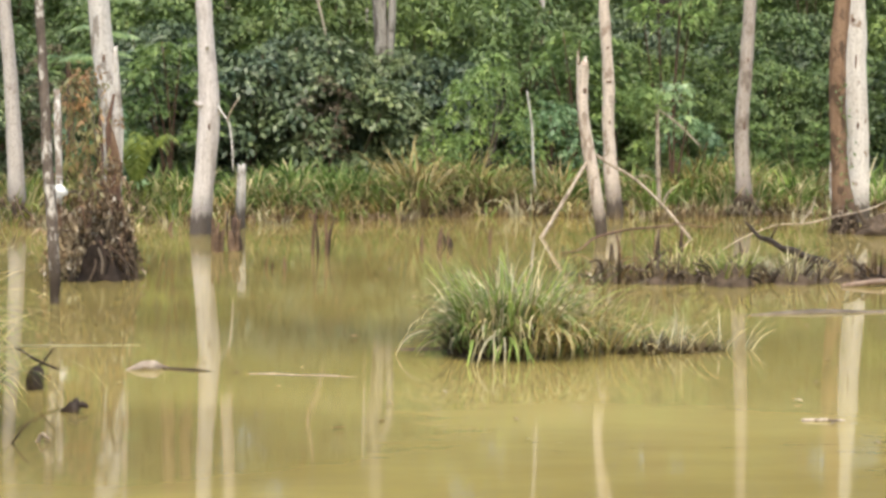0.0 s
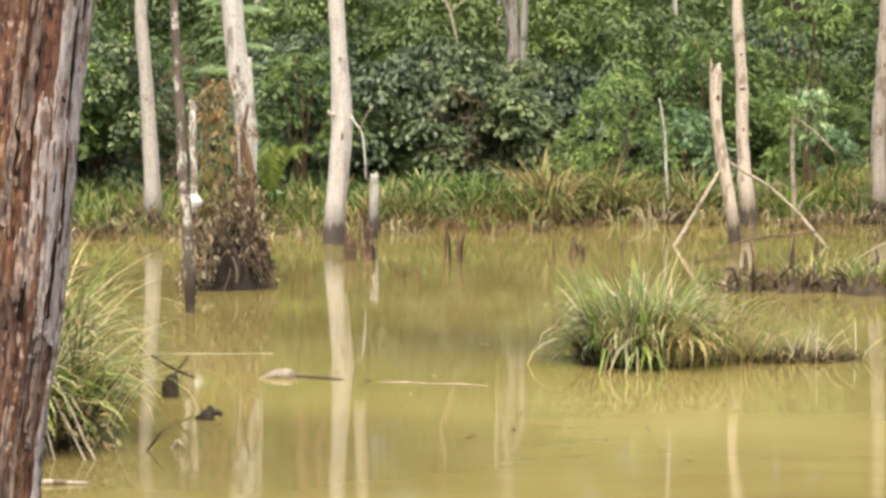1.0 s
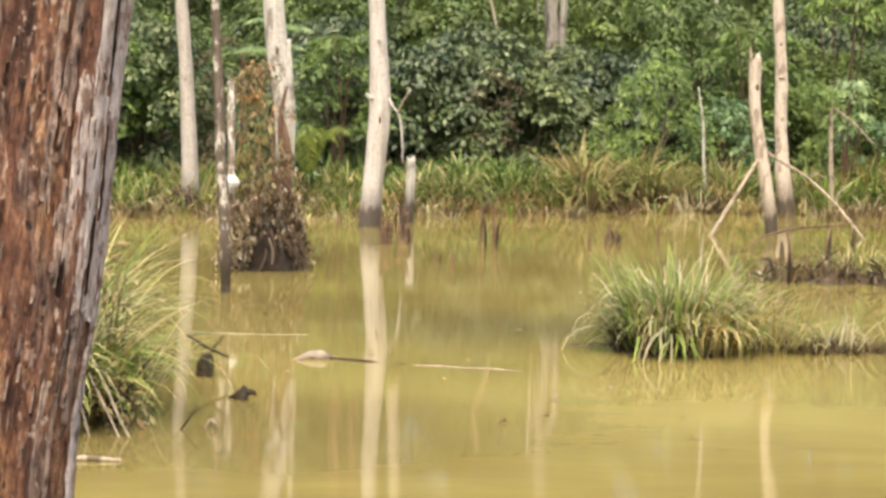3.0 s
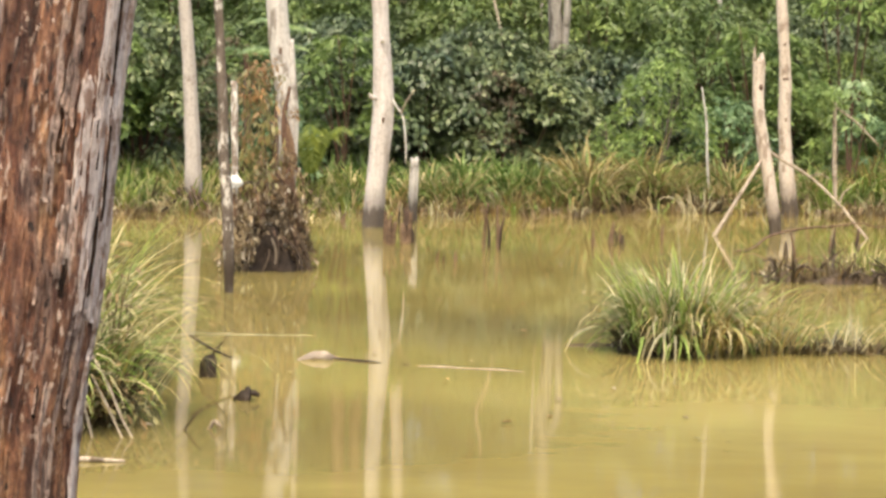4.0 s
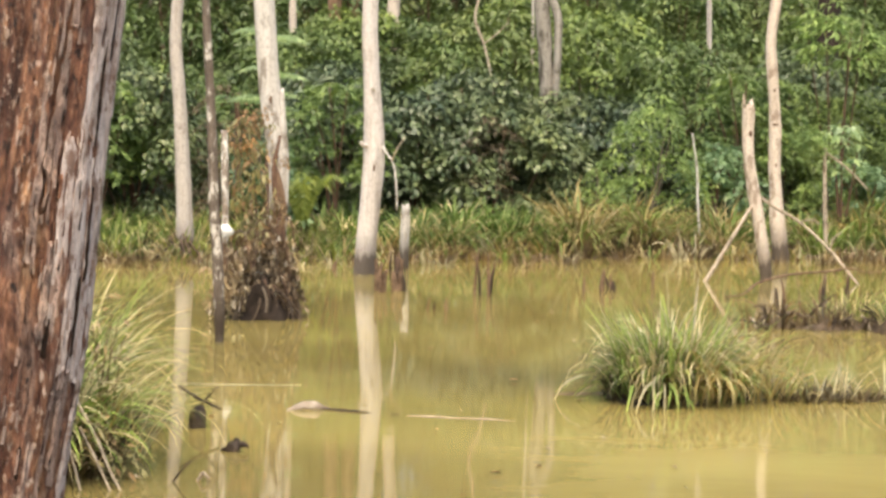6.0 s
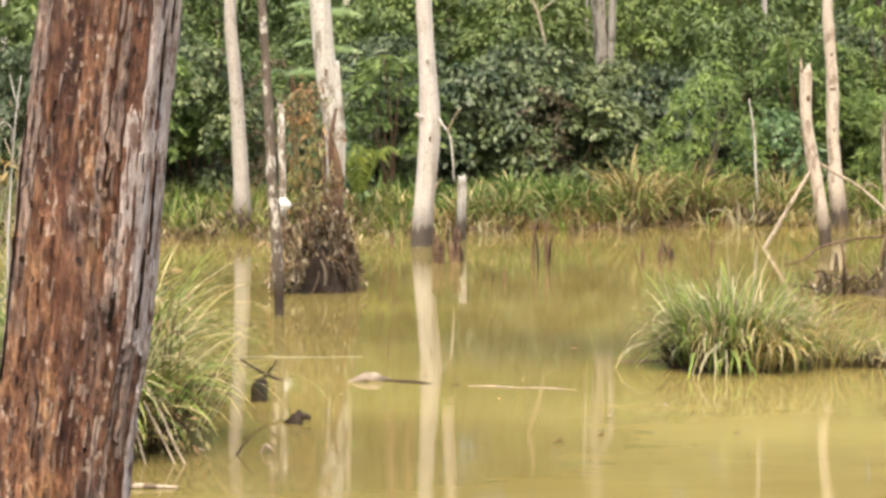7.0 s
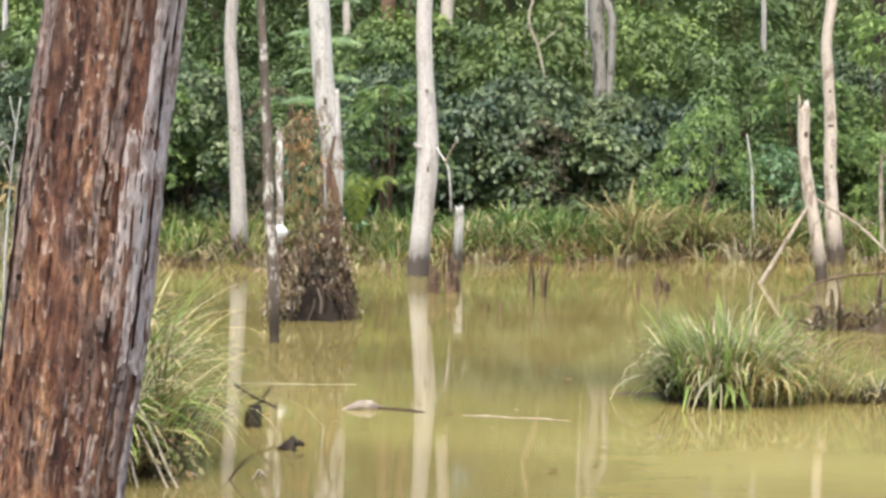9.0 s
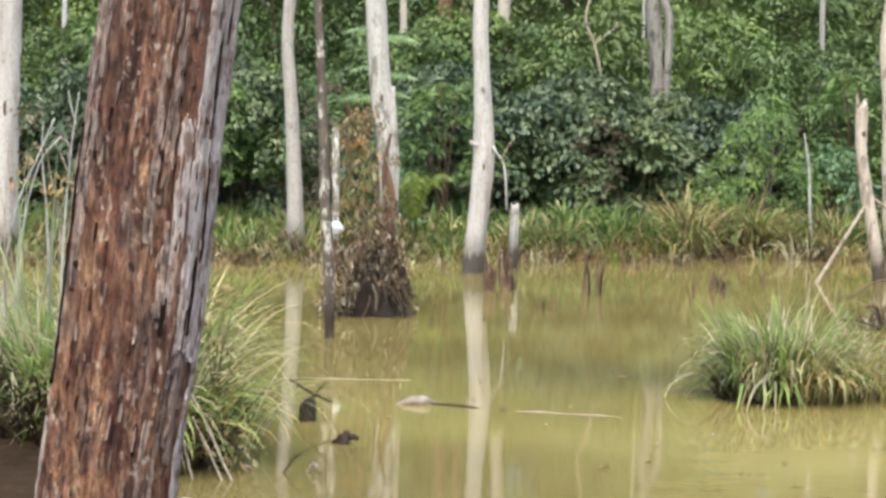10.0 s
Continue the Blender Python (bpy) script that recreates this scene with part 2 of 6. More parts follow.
LEAF_ROT = leaf_mat("rotten_dark_brown_leaf", (0.075, 0.050, 0.032), (0.175, 0.122, 0.078), (0.37, 0.275, 0.18), 0.8, 0.12, (0.50, 0.42, 0.32), 0.05)
LEAF_BLEACHED = leaf_mat("bleached_curled_leaf", (0.55, 0.49, 0.42), (0.66, 0.60, 0.53), (0.74, 0.70, 0.64), 0.7, 0.2)
LEAF_ORANGE = leaf_mat("rust_orange_leaf", (0.26, 0.14, 0.065), (0.39, 0.225, 0.115), (0.52, 0.36, 0.21), 0.7, 0.25)
LEAF_AMBER = leaf_mat("amber_leaf", (0.30, 0.20, 0.07), (0.43, 0.30, 0.12), (0.56, 0.44, 0.22), 0.6, 0.35)
LEAF_BLUE = leaf_mat("bluish_green_leaf", (0.13, 0.22, 0.105), (0.195, 0.31, 0.155), (0.30, 0.42, 0.23), 0.45, 0.35)
LEAF_PALE = leaf_mat("pale_green_leaf", (0.27, 0.38, 0.16), (0.38, 0.50, 0.24), (0.52, 0.62, 0.36), 0.4, 0.4)
LEAF_SOFT = leaf_mat("soft_light_leaf", (0.13, 0.20, 0.06), (0.19, 0.275, 0.085), (0.28, 0.37, 0.13), 0.4, 0.4)
LEAF_CLIMBER = leaf_mat("faded_climber_leaf", (0.26, 0.25, 0.105), (0.40, 0.365, 0.18), (0.58, 0.52, 0.31), 0.6, 0.4, (0.50, 0.33, 0.18), 0.25)
FERN_PALE = leaf_mat("pale_fern_frond", (0.22, 0.33, 0.155), (0.31, 0.43, 0.22), (0.42, 0.54, 0.31), 0.45, 0.4)
FERN = leaf_mat("fern_frond_green", (0.13, 0.22, 0.08), (0.19, 0.30, 0.12), (0.29, 0.40, 0.19), 0.5, 0.4)
# dark blades: rotting stubble, and painted shade at the feet of grass
STUBBLE_SHADE = leaf_mat("dark_stubble_and_shade", (0.035, 0.024, 0.012), (0.075, 0.052, 0.025), (0.14, 0.105, 0.05), 0.8, 0.1)
STEM_BROWN = leaf_mat("brown_dead_reed", (0.09, 0.060, 0.030), (0.16, 0.11, 0.055), (0.28, 0.20, 0.11), 0.7, 0.2)
GRASS = leaf_mat("green_sedge_blade", (0.14, 0.22, 0.048), (0.27, 0.36, 0.095), (0.50, 0.56, 0.23), 0.33, 0.3, (0.70, 0.64, 0.44), 0.24, spec=0.22)
GRASS_LUSH = leaf_mat("lush_grass_blade", (0.15, 0.25, 0.045), (0.29, 0.41, 0.105), (0.48, 0.55, 0.21), 0.40, 0.35, (0.70, 0.61, 0.37), 0.28, spec=0.22)
GRASS_PALE = leaf_mat("pale_grey_green_blade", (0.30, 0.36, 0.20), (0.45, 0.49, 0.30), (0.64, 0.65, 0.46), 0.5, 0.3)
GRASS_BANK = leaf_mat("bank_reed_blade", (0.078, 0.138, 0.034), (0.165, 0.245, 0.068), (0.32, 0.43, 0.15), 0.45, 0.28, (0.54, 0.45, 0.25), 0.13, spec=0.22)
GRASS_YELLOW = leaf_mat("yellow_green_blade", (0.17, 0.225, 0.048), (0.28, 0.325, 0.085), (0.44, 0.45, 0.15), 0.5, 0.3, (0.58, 0.48, 0.25), 0.28)
GRASS_DRY = leaf_mat("dry_straw_blade", (0.33, 0.275, 0.155), (0.50, 0.44, 0.275), (0.72, 0.66, 0.47), 0.6, 0.3)
GRASS_RUST = leaf_mat("rusty_reed_blade", (0.25, 0.19, 0.078), (0.42, 0.335, 0.15), (0.64, 0.54, 0.29), 0.6, 0.3, (0.20, 0.27, 0.065), 0.28)


def ground_mat():
    m = Mat("muddy_forest_soil", 0.95, 0.03)
    n1, n2 = m.noise(0.7, 5), m.noise(11, 6)
    col = m.ramp(n2, (0.3, (0.015, 0.009, 0.006)), (0.6, (0.040, 0.025, 0.015)), (0.8, (0.085, 0.056, 0.035)))
    col = m.mix(m.ramp(n1, (0.45, (0, 0, 0)), (0.65, (0.6,) * 3)), col, (0.060, 0.040, 0.024))
    m.bump(n2, 0.7, 0.03)
    return m.done(col)


def water_mat():
    m = Mat("still_muddy_water", 0.04, 0.5)
    m.b.inputs["IOR"].default_value = 1.33
    silt = m.noise(0.22, 5, m.scaled(1, 2.2, 1))
    fine = m.noise(1.1, 5, m.scaled(1, 3.5, 1))
    col = m.ramp(silt, (0.35, (0.200, 0.156, 0.050)), (0.65, (0.298, 0.240, 0.080)))
    col = m.mix(m.ramp(fine, (0.45, (0, 0, 0)), (0.75, (0.4,) * 3)), col, (0.215, 0.175, 0.075))

    def painted_tone(cx, cy, sx, sy, share, tint):
        """Paints a lighter or darker tone into the water's colour round a place, with a ragged edge."""
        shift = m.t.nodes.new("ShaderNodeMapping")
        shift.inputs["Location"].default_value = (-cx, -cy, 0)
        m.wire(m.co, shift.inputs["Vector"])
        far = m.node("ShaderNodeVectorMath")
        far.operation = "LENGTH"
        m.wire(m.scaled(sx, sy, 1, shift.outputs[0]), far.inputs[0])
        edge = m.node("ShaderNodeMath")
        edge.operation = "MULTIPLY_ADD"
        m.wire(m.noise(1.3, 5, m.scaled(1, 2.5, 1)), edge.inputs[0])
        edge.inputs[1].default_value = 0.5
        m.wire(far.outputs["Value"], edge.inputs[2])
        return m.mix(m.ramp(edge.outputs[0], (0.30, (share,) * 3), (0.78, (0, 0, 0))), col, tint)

    col = painted_tone(1.9, 12.2, 0.20, 0.22, 0.5, (0.38, 0.315, 0.125))  # bright reflection of the tussock, painted into the water's colour
    col = painted_tone(-1.4, 11.0, 0.24, 0.26, 0.7, (0.150, 0.118, 0.048))  # murk by the near bank, with tree shade and reflections painted in
    col = painted_tone(0.95, 16.2, 0.22, 0.36, 0.8, (0.112, 0.089, 0.043))  # darkening beside the tussock, painted into the water's colour
    rip = m.noise(1.0, 3, m.scaled(1.4, 4.0, 1))
    rip2 = m.noise(1.0, 2, m.scaled(6, 14, 1))
    m.bump(rip, 0.07, 0.010, m.bump(rip2, 0.05, 0.003))
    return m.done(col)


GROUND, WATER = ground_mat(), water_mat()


# ---- mesh helpers ----
def mesh_of(name, verts, faces, material, smooth=True):
    me = bpy.data.meshes.new(name)
    me.from_pydata([tuple(v) for v in verts], [], [tuple(f) for f in faces])
    if smooth:
        me.polygons.foreach_set("use_smooth", [True] * len(me.polygons))
    me.materials.append(material)
    me.update()
    return me


def fast_mesh(name, verts, faces, material, smooth=False):
    """verts (n,3), faces (m,k) arrays, all faces with k corners."""
    verts, faces = np.asarray(verts, np.float32), np.asarray(faces, np.int32)
    me = bpy.data.meshes.new(name)
    k = faces.shape[1]
    me.vertices.add(len(verts))
    me.vertices.foreach_set("co", verts.ravel())
    me.loops.add(faces.size)
    me.loops.foreach_set("vertex_index", faces.ravel())
    me.polygons.add(len(faces))
    me.polygons.foreach_set("loop_start", np.arange(0, faces.size, k, dtype=np.int32))
    me.polygons.foreach_set("loop_total", np.full(len(faces), k, np.int32))
    if smooth:
        me.polygons.foreach_set("use_smooth", np.ones(len(faces), bool))
    me.materials.append(material)
    me.update(calc_edges=True)
    return me


def part(name, me, parent, label=""):
    ob = new(name, me)
    ob.parent = parent
    if label:
        ob["label"] = label
    return ob


def thing(name, x, y, z, label, category, group="", kind="", me=None):
    ob = new(name, me)
    ob.location = (x, y, z)
    return tagged(ob, label, category, group, kind)


def smooth_path(pts, per=6):
    """A smooth curve through rows of numbers, paced by their distance."""
    p = np.array(pts, float)
    h = np.linalg.norm(np.diff(p[:, :3], axis=0), axis=1) + 1e-6
    g = np.diff(p, axis=0) / h[:, None]
    m = np.vstack([g[:1], (g[:-1] * h[1:, None] + g[1:] * h[:-1, None]) / (h[1:] + h[:-1])[:, None], g[-1:]])
    out = []
    for i in range(len(h)):
        for q in np.linspace(0, 1, per, endpoint=False):
            a, b = 2 * q ** 3 - 3 * q * q + 1, q ** 3 - 2 * q * q + q
            out.append(a * p[i] + b * h[i] * m[i] + (1 - a) * p[i + 1] + (q ** 3 - q * q) * h[i] * m[i + 1])
    out.append(p[-1])
    return np.array(out)


def tube(name, pts, material, seg=12, per=6, lump=0.08, seed=0, jag=0.0, flute=0.0):
    """A tapered limb along rows (x, y, z, radius), with an uneven skin; jag: a torn top."""
    path = smooth_path(pts, per)
    n = len(path)
    ctr, rad = path[:, :3], np.maximum(path[:, 3], 0.002)
    tan = np.gradient(ctr, axis=0)
    tan /= np.linalg.norm(tan, axis=1)[:, None] + 1e-9
    up = np.array([0.0, 1.0, 0.0]) if abs(tan[0][1]) < 0.8 else np.array([1.0, 0, 0])
    verts, faces = [], []
    for i in range(n):
        a = np.cross(up, tan[i])
        a /= np.linalg.norm(a)
        b = np.cross(tan[i], a)
        for j in range(seg):
            th = 2 * math.pi * j / seg
            v = Vector((math.cos(th) * 1.3 + seed * 3.7, math.sin(th) * 1.3, ctr[i][2] * 2.2 + ctr[i][0] * 1.1))
            r = rad[i] * (1 + lump * 2 * noise.noise(v) + lump * noise.noise(v * 3.1) + flute * math.cos(5 * th + seed) * max(0, 1 - i / (n * 0.35)))
            q = ctr[i] + r * (math.cos(th) * a + math.sin(th) * b)
            if jag and i == n - 1:
                q = q + tan[i] * jag * (noise.noise(v * 4) + 0.4 * math.sin(th * 3 + seed))
            verts.append(q)
    for i in range(n - 1):
        for j in range(seg):
            k = (j + 1) % seg
            faces.append((i * seg + j, i * seg + k, (i + 1) * seg + k, (i + 1) * seg + j))
    faces.append(tuple(range(seg - 1, -1, -1)))
    if jag:
        verts.append(ctr[-1] - tan[-1] * jag * 0.6)
        c = len(verts) - 1
        for j in range(seg):
            faces.append(((n - 1) * seg + j, (n - 1) * seg + (j + 1) % seg, c))
    else:
        faces.append(tuple((n - 1) * seg + j for j in range(seg)))
    return mesh_of(name, verts, faces, material)


def unit(v):
    return v / (np.linalg.norm(v, axis=1)[:, None] + 1e-9)


def leaf_mesh(name, pos, nor, d, L, slim, material):
    """Folded leaves of four corners."""
    n = len(pos)
    d = unit(d - nor * (d * nor).sum(1)[:, None])
    side = np.cross(nor, d)
    L = L[:, None]
    W = L * slim * 0.5
    v = np.empty((n, 4, 3))
    v[:, 0] = pos
    v[:, 1] = pos + d * L * 0.45 + side * W + nor * L * 0.07
    v[:, 2] = pos + d * L - nor * L * 0.10
    v[:, 3] = pos + d * L * 0.45 - side * W + nor * L * 0.07
    i = np.arange(n)[:, None] * 4
    f = np.concatenate([i + [0, 1, 2], i + [0, 2, 3]], 1).reshape(-1, 3)
    return fast_mesh(name, v.reshape(-1, 3), f, material)


def leaves(name, pos, out, size, material, rng, slim=0.5, droop=0.35, flat=0.55):
    """Single leaves at pos, facing about outwards and up."""
    n = len(pos)
    nor = unit(out * (1 - flat) + np.array([0, 0, flat]) + rng.normal(0, 0.38, (n, 3)))
    d = unit(out + rng.normal(0, 0.7, (n, 3)) + np.array([0, 0, -droop]))
    return leaf_mesh(name, pos, nor, d, size * rng.uniform(0.6, 1.35, n), slim, material)


def sprays(name, ctr, out, size, material, rng, slim=0.5, droop=0.35, per=14, rad=0.26):
    """Leaf sprays: each a small drooping fan of leaves round a twig end."""
    n = len(ctr)
    nor = unit(out * 0.5 + np.array([0, 0, 0.62]) + rng.normal(0, 0.28, (n, 3)))
    u = unit(np.cross(nor, rng.normal(0, 1, (n, 3))))
    v = np.cross(nor, u)
    k = np.repeat(np.arange(n), per)
    a, r = rng.uniform(0, 6.28, n * per), np.sqrt(rng.uniform(0, 1, n * per)) * np.repeat(rad * rng.uniform(0.6, 1.3, n), per)
    radial = u[k] * np.cos(a)[:, None] + v[k] * np.sin(a)[:, None]
    pos = ctr[k] + radial * r[:, None] - nor[k] * (r ** 2 * droop / rad)[:, None] + rng.normal(0, 0.03, (n * per, 3))
    ln = unit(nor[k] + radial * 0.35 + rng.normal(0, 0.25, (n * per, 3)))
    d = radial + out[k] * 0.5 + np.array([0, 0, -droop]) + rng.normal(0, 0.35, (n * per, 3))
    return leaf_mesh(name, pos, ln, d, size * rng.uniform(0.6, 1.3, n * per), slim, material)


def blades(name, base, az, length, lean0, lean1, width, material, rng, k=6, pw=1.6):
    """Arching ribbon blades, tapered to a point."""
    n = len(base)
    s = np.linspace(0, 1, k)
    th = lean0[:, None] + (lean1 - lean0)[:, None] * s[None, :] ** pw
    step = (length / (k - 1))[:, None]
    r = np.concatenate([np.zeros((n, 1)), np.cumsum(np.sin(th[:, 1:]) * step, 1)], 1)
    z = np.concatenate([np.zeros((n, 1)), np.cumsum(np.cos(th[:, 1:]) * step, 1)], 1)
    ctr = np.stack([base[:, 0:1] + r * np.cos(az)[:, None], base[:, 1:2] + r * np.sin(az)[:, None], base[:, 2:3] + z], 2)
    tw = az + math.pi / 2 + rng.normal(0, 0.5, n)
    side = np.stack([np.cos(tw), np.sin(tw), rng.normal(0, 0.15, n)], 1)[:, None, :]
    w = (width[:, None] * (1 - s[None, :] ** 2.2) * (0.6 + 0.9 * s * (1 - s) + 0.2) + 0.0008)[:, :, None] * 0.5
    v = np.stack([ctr - side * w, ctr + side * w], 2).reshape(n, 2 * k, 3)
    i = np.arange(n)[:, None, None] * 2 * k
    q = np.arange(k - 1)[None, :, None] * 2
    f = (i + q + np.array([0, 1, 3, 2])[None, None, :]).reshape(-1, 4)
    return fast_mesh(name, v.reshape(-1, 3), f, material, True)


def tiers(name, ctr, out, rad, count, leaf, material, rng, slim=0.5, droop=0.45):
    """Foliage in many flat, drooping branch ends with gaps between them: leaves crowd the upper side of each."""
    ctr, out, rad = np.asarray(ctr), unit(np.asarray(out) * [1, 1, 0.3]), np.asarray(rad)
    k = rng.choice(len(ctr), count, p=rad ** 2 / (rad ** 2).sum())
    side = unit(np.cross(out, np.array([0, 0, 1.0])))
    tilt = rng.normal(0, 0.25, len(ctr))
    a, q = rng.uniform(0, 6.28, count), rng.uniform(0, 1, count) ** 0.55
    u, v = q * np.cos(a) * 1.25, q * np.sin(a)
    r = rad[k] * (1 + 0.35 * np.sin(3 * a + k * 1.7))
    pos = ctr[k] + out[k] * (u * r)[:, None] + side[k] * (v * r)[:, None]
    pos[:, 2] += r * (tilt[k] * v - droop * q ** 2 - 0.25 * u) + rng.normal(0, 0.10, count) * rad[k] - np.abs(rng.normal(0, 0.18, count)) * rad[k]
    radial = out[k] * np.cos(a)[:, None] + side[k] * np.sin(a)[:, None]
    nor = unit(radial * (0.25 + 0.45 * q)[:, None] + np.array([0, 0, 0.8]) + rng.normal(0, 0.30, (count, 3)))
    d = radial * 0.8 + out[k] * 0.4 + np.array([0, 0, -0.45]) + rng.normal(0, 0.4, (count, 3))
    return leaf_mesh(name, pos, nor, d, leaf * rng.uniform(0.55, 1.35, count), slim, material)


# ---- ground and water ----
FAR_X, FAR_Y = [-60, -12, -4.6, -2.2, 1.5, 4.8, 8.7, 20, 60], [22, 27.6, 30.1, 30.6, 31.8, 32.8, 33.0, 33.8, 37]
NEAR_X, NEAR_Y = [-60, -6, -3.0, -2.4, -2.1, -1.9, -1.7, -1.0, 0, 5, 60], [14.5, 13.6, 12.2, 11.4, 10.9, 9.8, 8.9, 8.5, 8.2, 8.0, 8.0]


def far_shore(x):
    return np.interp(x, FAR_X, FAR_Y)


def ground_z(x, y):
    x, y = np.asarray(x, float), np.asarray(y, float)
    wob = 0.25 * np.sin(x * 1.7 + 0.6 * np.sin(y)) + 0.15 * np.sin(x * 4.1 + 1.0)
    df = y - far_shore(x) + wob
    dn = np.interp(x, NEAR_X, NEAR_Y) - y + wob * 0.5
    land = np.maximum(df, dn)
    z = np.where(land > 0, 0.22 * np.tanh(land * 0.9), 0.55 * np.tanh(land * 0.6))
    hill = np.clip(df - 5, 0, None)
    z = z + 0.11 * np.minimum(hill, 110) + 0.02 * np.clip(hill - 110, 0, 400)
    back = np.clip(dn - 2.5, 0, None)
    z = z + 0.25 * np.tanh(back * 0.3)
    return z + np.where(land > 0.3, 0.05 * np.sin(x * 2.3) * np.cos(y * 1.9), 0)


def spaced(fine0, fine1, step, reach):
    core = list(np.arange(fine0, fine1 + 1e-6, step))
    lo, hi, s = [], [], step
    a, b = fine0, fine1
    while b < reach:
        s *= 1.35
        a, b = a - s, b + s
        lo.insert(0, a)
        hi.append(b)
    return np.array(lo + core + hi)


gx, gy = spaced(-16, 16, 0.25, 1800), spaced(2, 46, 0.25, 1800)
GX, GY = np.meshgrid(gx, gy)
GZ = ground_z(GX, GY)
nx, ny = len(gx), len(gy)
idx = np.arange(nx * ny).reshape(ny, nx)
quads = np.stack([idx[:-1, :-1], idx[:-1, 1:], idx[1:, 1:], idx[1:, :-1]], -1).reshape(-1, 4)
ground = new("ground", fast_mesh("ground", np.stack([GX, GY, GZ], -1).reshape(-1, 3), quads, GROUND, True))
tagged(ground, "brown muddy soil of pond banks and wooded slope", "ground", kind="structure")

wx, wy = np.linspace(-58, 58, 59), np.linspace(5, 37.2, 20)
WX, WY = np.meshgrid(wx, wy)
idx = np.arange(WX.size).reshape(20, 59)
quads = np.stack([idx[:-1, :-1], idx[:-1, 1:], idx[1:, 1:], idx[1:, :-1]], -1).reshape(-1, 4)
water = new("water", fast_mesh("water", np.stack([WX, WY, WX * 0], -1).reshape(-1, 3), quads, WATER, True))
tagged(water, "still murky olive-brown pond water with reflections", "water", kind="structure")


# ---- shrubs and trees of the far bank ----
def shrub(name, seed, h, w, count, leaf, material, label, slim=0.5, lobes=13, stem_mat=None, droop=0.35, low=0.12):
    """A bushy shrub: several stems from the ground, and lobes of many small leaves."""
    rng = np.random.default_rng(seed)
    root = thing(name, 0, 0, 0, label, "shrub", "shrubs on the far bank")
    cs, outs, rs = [], [], []
    n = lobes * 4
    for i in range(n):
        f = ((i + rng.uniform(0, 1)) / n) ** 0.85
        a = i * 2.4 + rng.uniform(-0.6, 0.6)
        reach = w * 0.5 * math.sqrt(max(0.03, 1 - ((f - 0.32) / 0.72) ** 2)) * (0.45 + 0.6 * math.sqrt(rng.uniform(0, 1)))
        reach *= 1 + 0.30 * noise.noise(Vector((math.cos(a) * 1.3, math.sin(a) * 1.3, f * 2.2 + seed)))
        top = h * (1 + 0.16 * noise.noise(Vector((math.cos(a), math.sin(a), seed * 1.7))))
        cs.append((reach * math.cos(a), reach * math.sin(a), top * (low + (0.97 - low) * f)))
        outs.append((math.cos(a), math.sin(a), 0.15))
        rs.append(w * rng.uniform(0.085, 0.165))
    for i in range(6):
        a = rng.uniform(0, 6.28)
        c = cs[int(rng.integers(n // 3, n))]
        part("stem", tube("stem", [(0.05 * math.cos(a), 0.05 * math.sin(a), -0.15, 0.026), (c[0] * 0.4 + 0.1 * math.cos(a), c[1] * 0.4, c[2] * 0.45, 0.018), (*c, 0.007)], stem_mat or BARK_BROWN, 6, 4, 0.05, seed + i), root)
    part("foliage", tiers("foliage", cs, outs, rs, count, leaf, material, rng, slim, droop + 0.15), root)
    return root


def forest_tree(name, seed, h, crown_w, count, leaf, material, bark, label, r0=0.16, crown_from=0.35):
    """A tall slender tree: tapered trunk, limbs, and a ragged crown of leaf clumps."""
    rng = np.random.default_rng(seed)
    root = thing(name, 0, 0, 0, label, "tree", "forest trees on the slope")
    bend = rng.normal(0, 0.25, (5, 2))
    pts = [(0, 0, -0.4, r0 * 1.25), (bend[0, 0] * 0.3, bend[0, 1] * 0.3, h * 0.2, r0), (bend[1, 0], bend[1, 1], h * 0.5, r0 * 0.8), (bend[2, 0], bend[2, 1], h * 0.8, r0 * 0.45), (bend[3, 0], bend[3, 1], h * 0.97, r0 * 0.12)]
    part("trunk", tube("trunk", pts, bark, 10, 6, 0.06, seed), root)
    cs, rs = [], []
    for i in range(14):
        f = crown_from + (0.98 - crown_from) * (i + 0.5) / 14
        a = i * 2.4 + rng.uniform(-0.5, 0.5)
        d = crown_w * 0.5 * rng.uniform(0.35, 1.0) * math.sin(math.pi * min(1, 0.25 + 0.75 * (f - crown_from) / (1 - crown_from))) ** 0.7
        c = (d * math.cos(a), d * math.sin(a), h * f + 0.12 * d)
        cs.append(c)
        rs.append(crown_w * rng.uniform(0.14, 0.26))
        if i % 2 == 0:
            part("limb", tube("limb", [(bend[1, 0] * f, bend[1, 1] * f, h * f * 0.86, r0 * 0.35), (c[0] * 0.5, c[1] * 0.5, h * f * 0.95, r0 * 0.22), (*c, 0.012)], bark, 6, 4, 0.05, seed + i), root)
    tc, to, tr = [], [], []
    for c, r in zip(cs, rs):
        for j in range(4):
            o = unit(rng.normal(0, 1, (1, 3)))[0]
            tc.append(np.array(c) + o * r * [1, 1, 0.8])
            to.append(o + np.array([c[0], c[1], 0]) * 0.5)
            tr.append(r * rng.uniform(0.45, 0.8))
    part("crown", tiers("crown", tc, to, tr, count, leaf, material, rng, 0.42, 0.6), root)
    return root


def stand(proto, places, rng, smin=0.85, smax=1.15):
    """The first thing goes to the first place; copies go to the others."""
    for i, (x, y) in enumerate(places):
        s = rng.uniform(smin, smax)
        m = pose(x, y, float(ground_z(x, y)) - 0.03, 0, 0, rng.uniform(0, 360)) @ Matrix.Diagonal((s, s, s * rng.uniform(0.92, 1.08), 1))
        if i == 0:
            proto.matrix_basis = m
        else:
            copy_thing(proto, m)


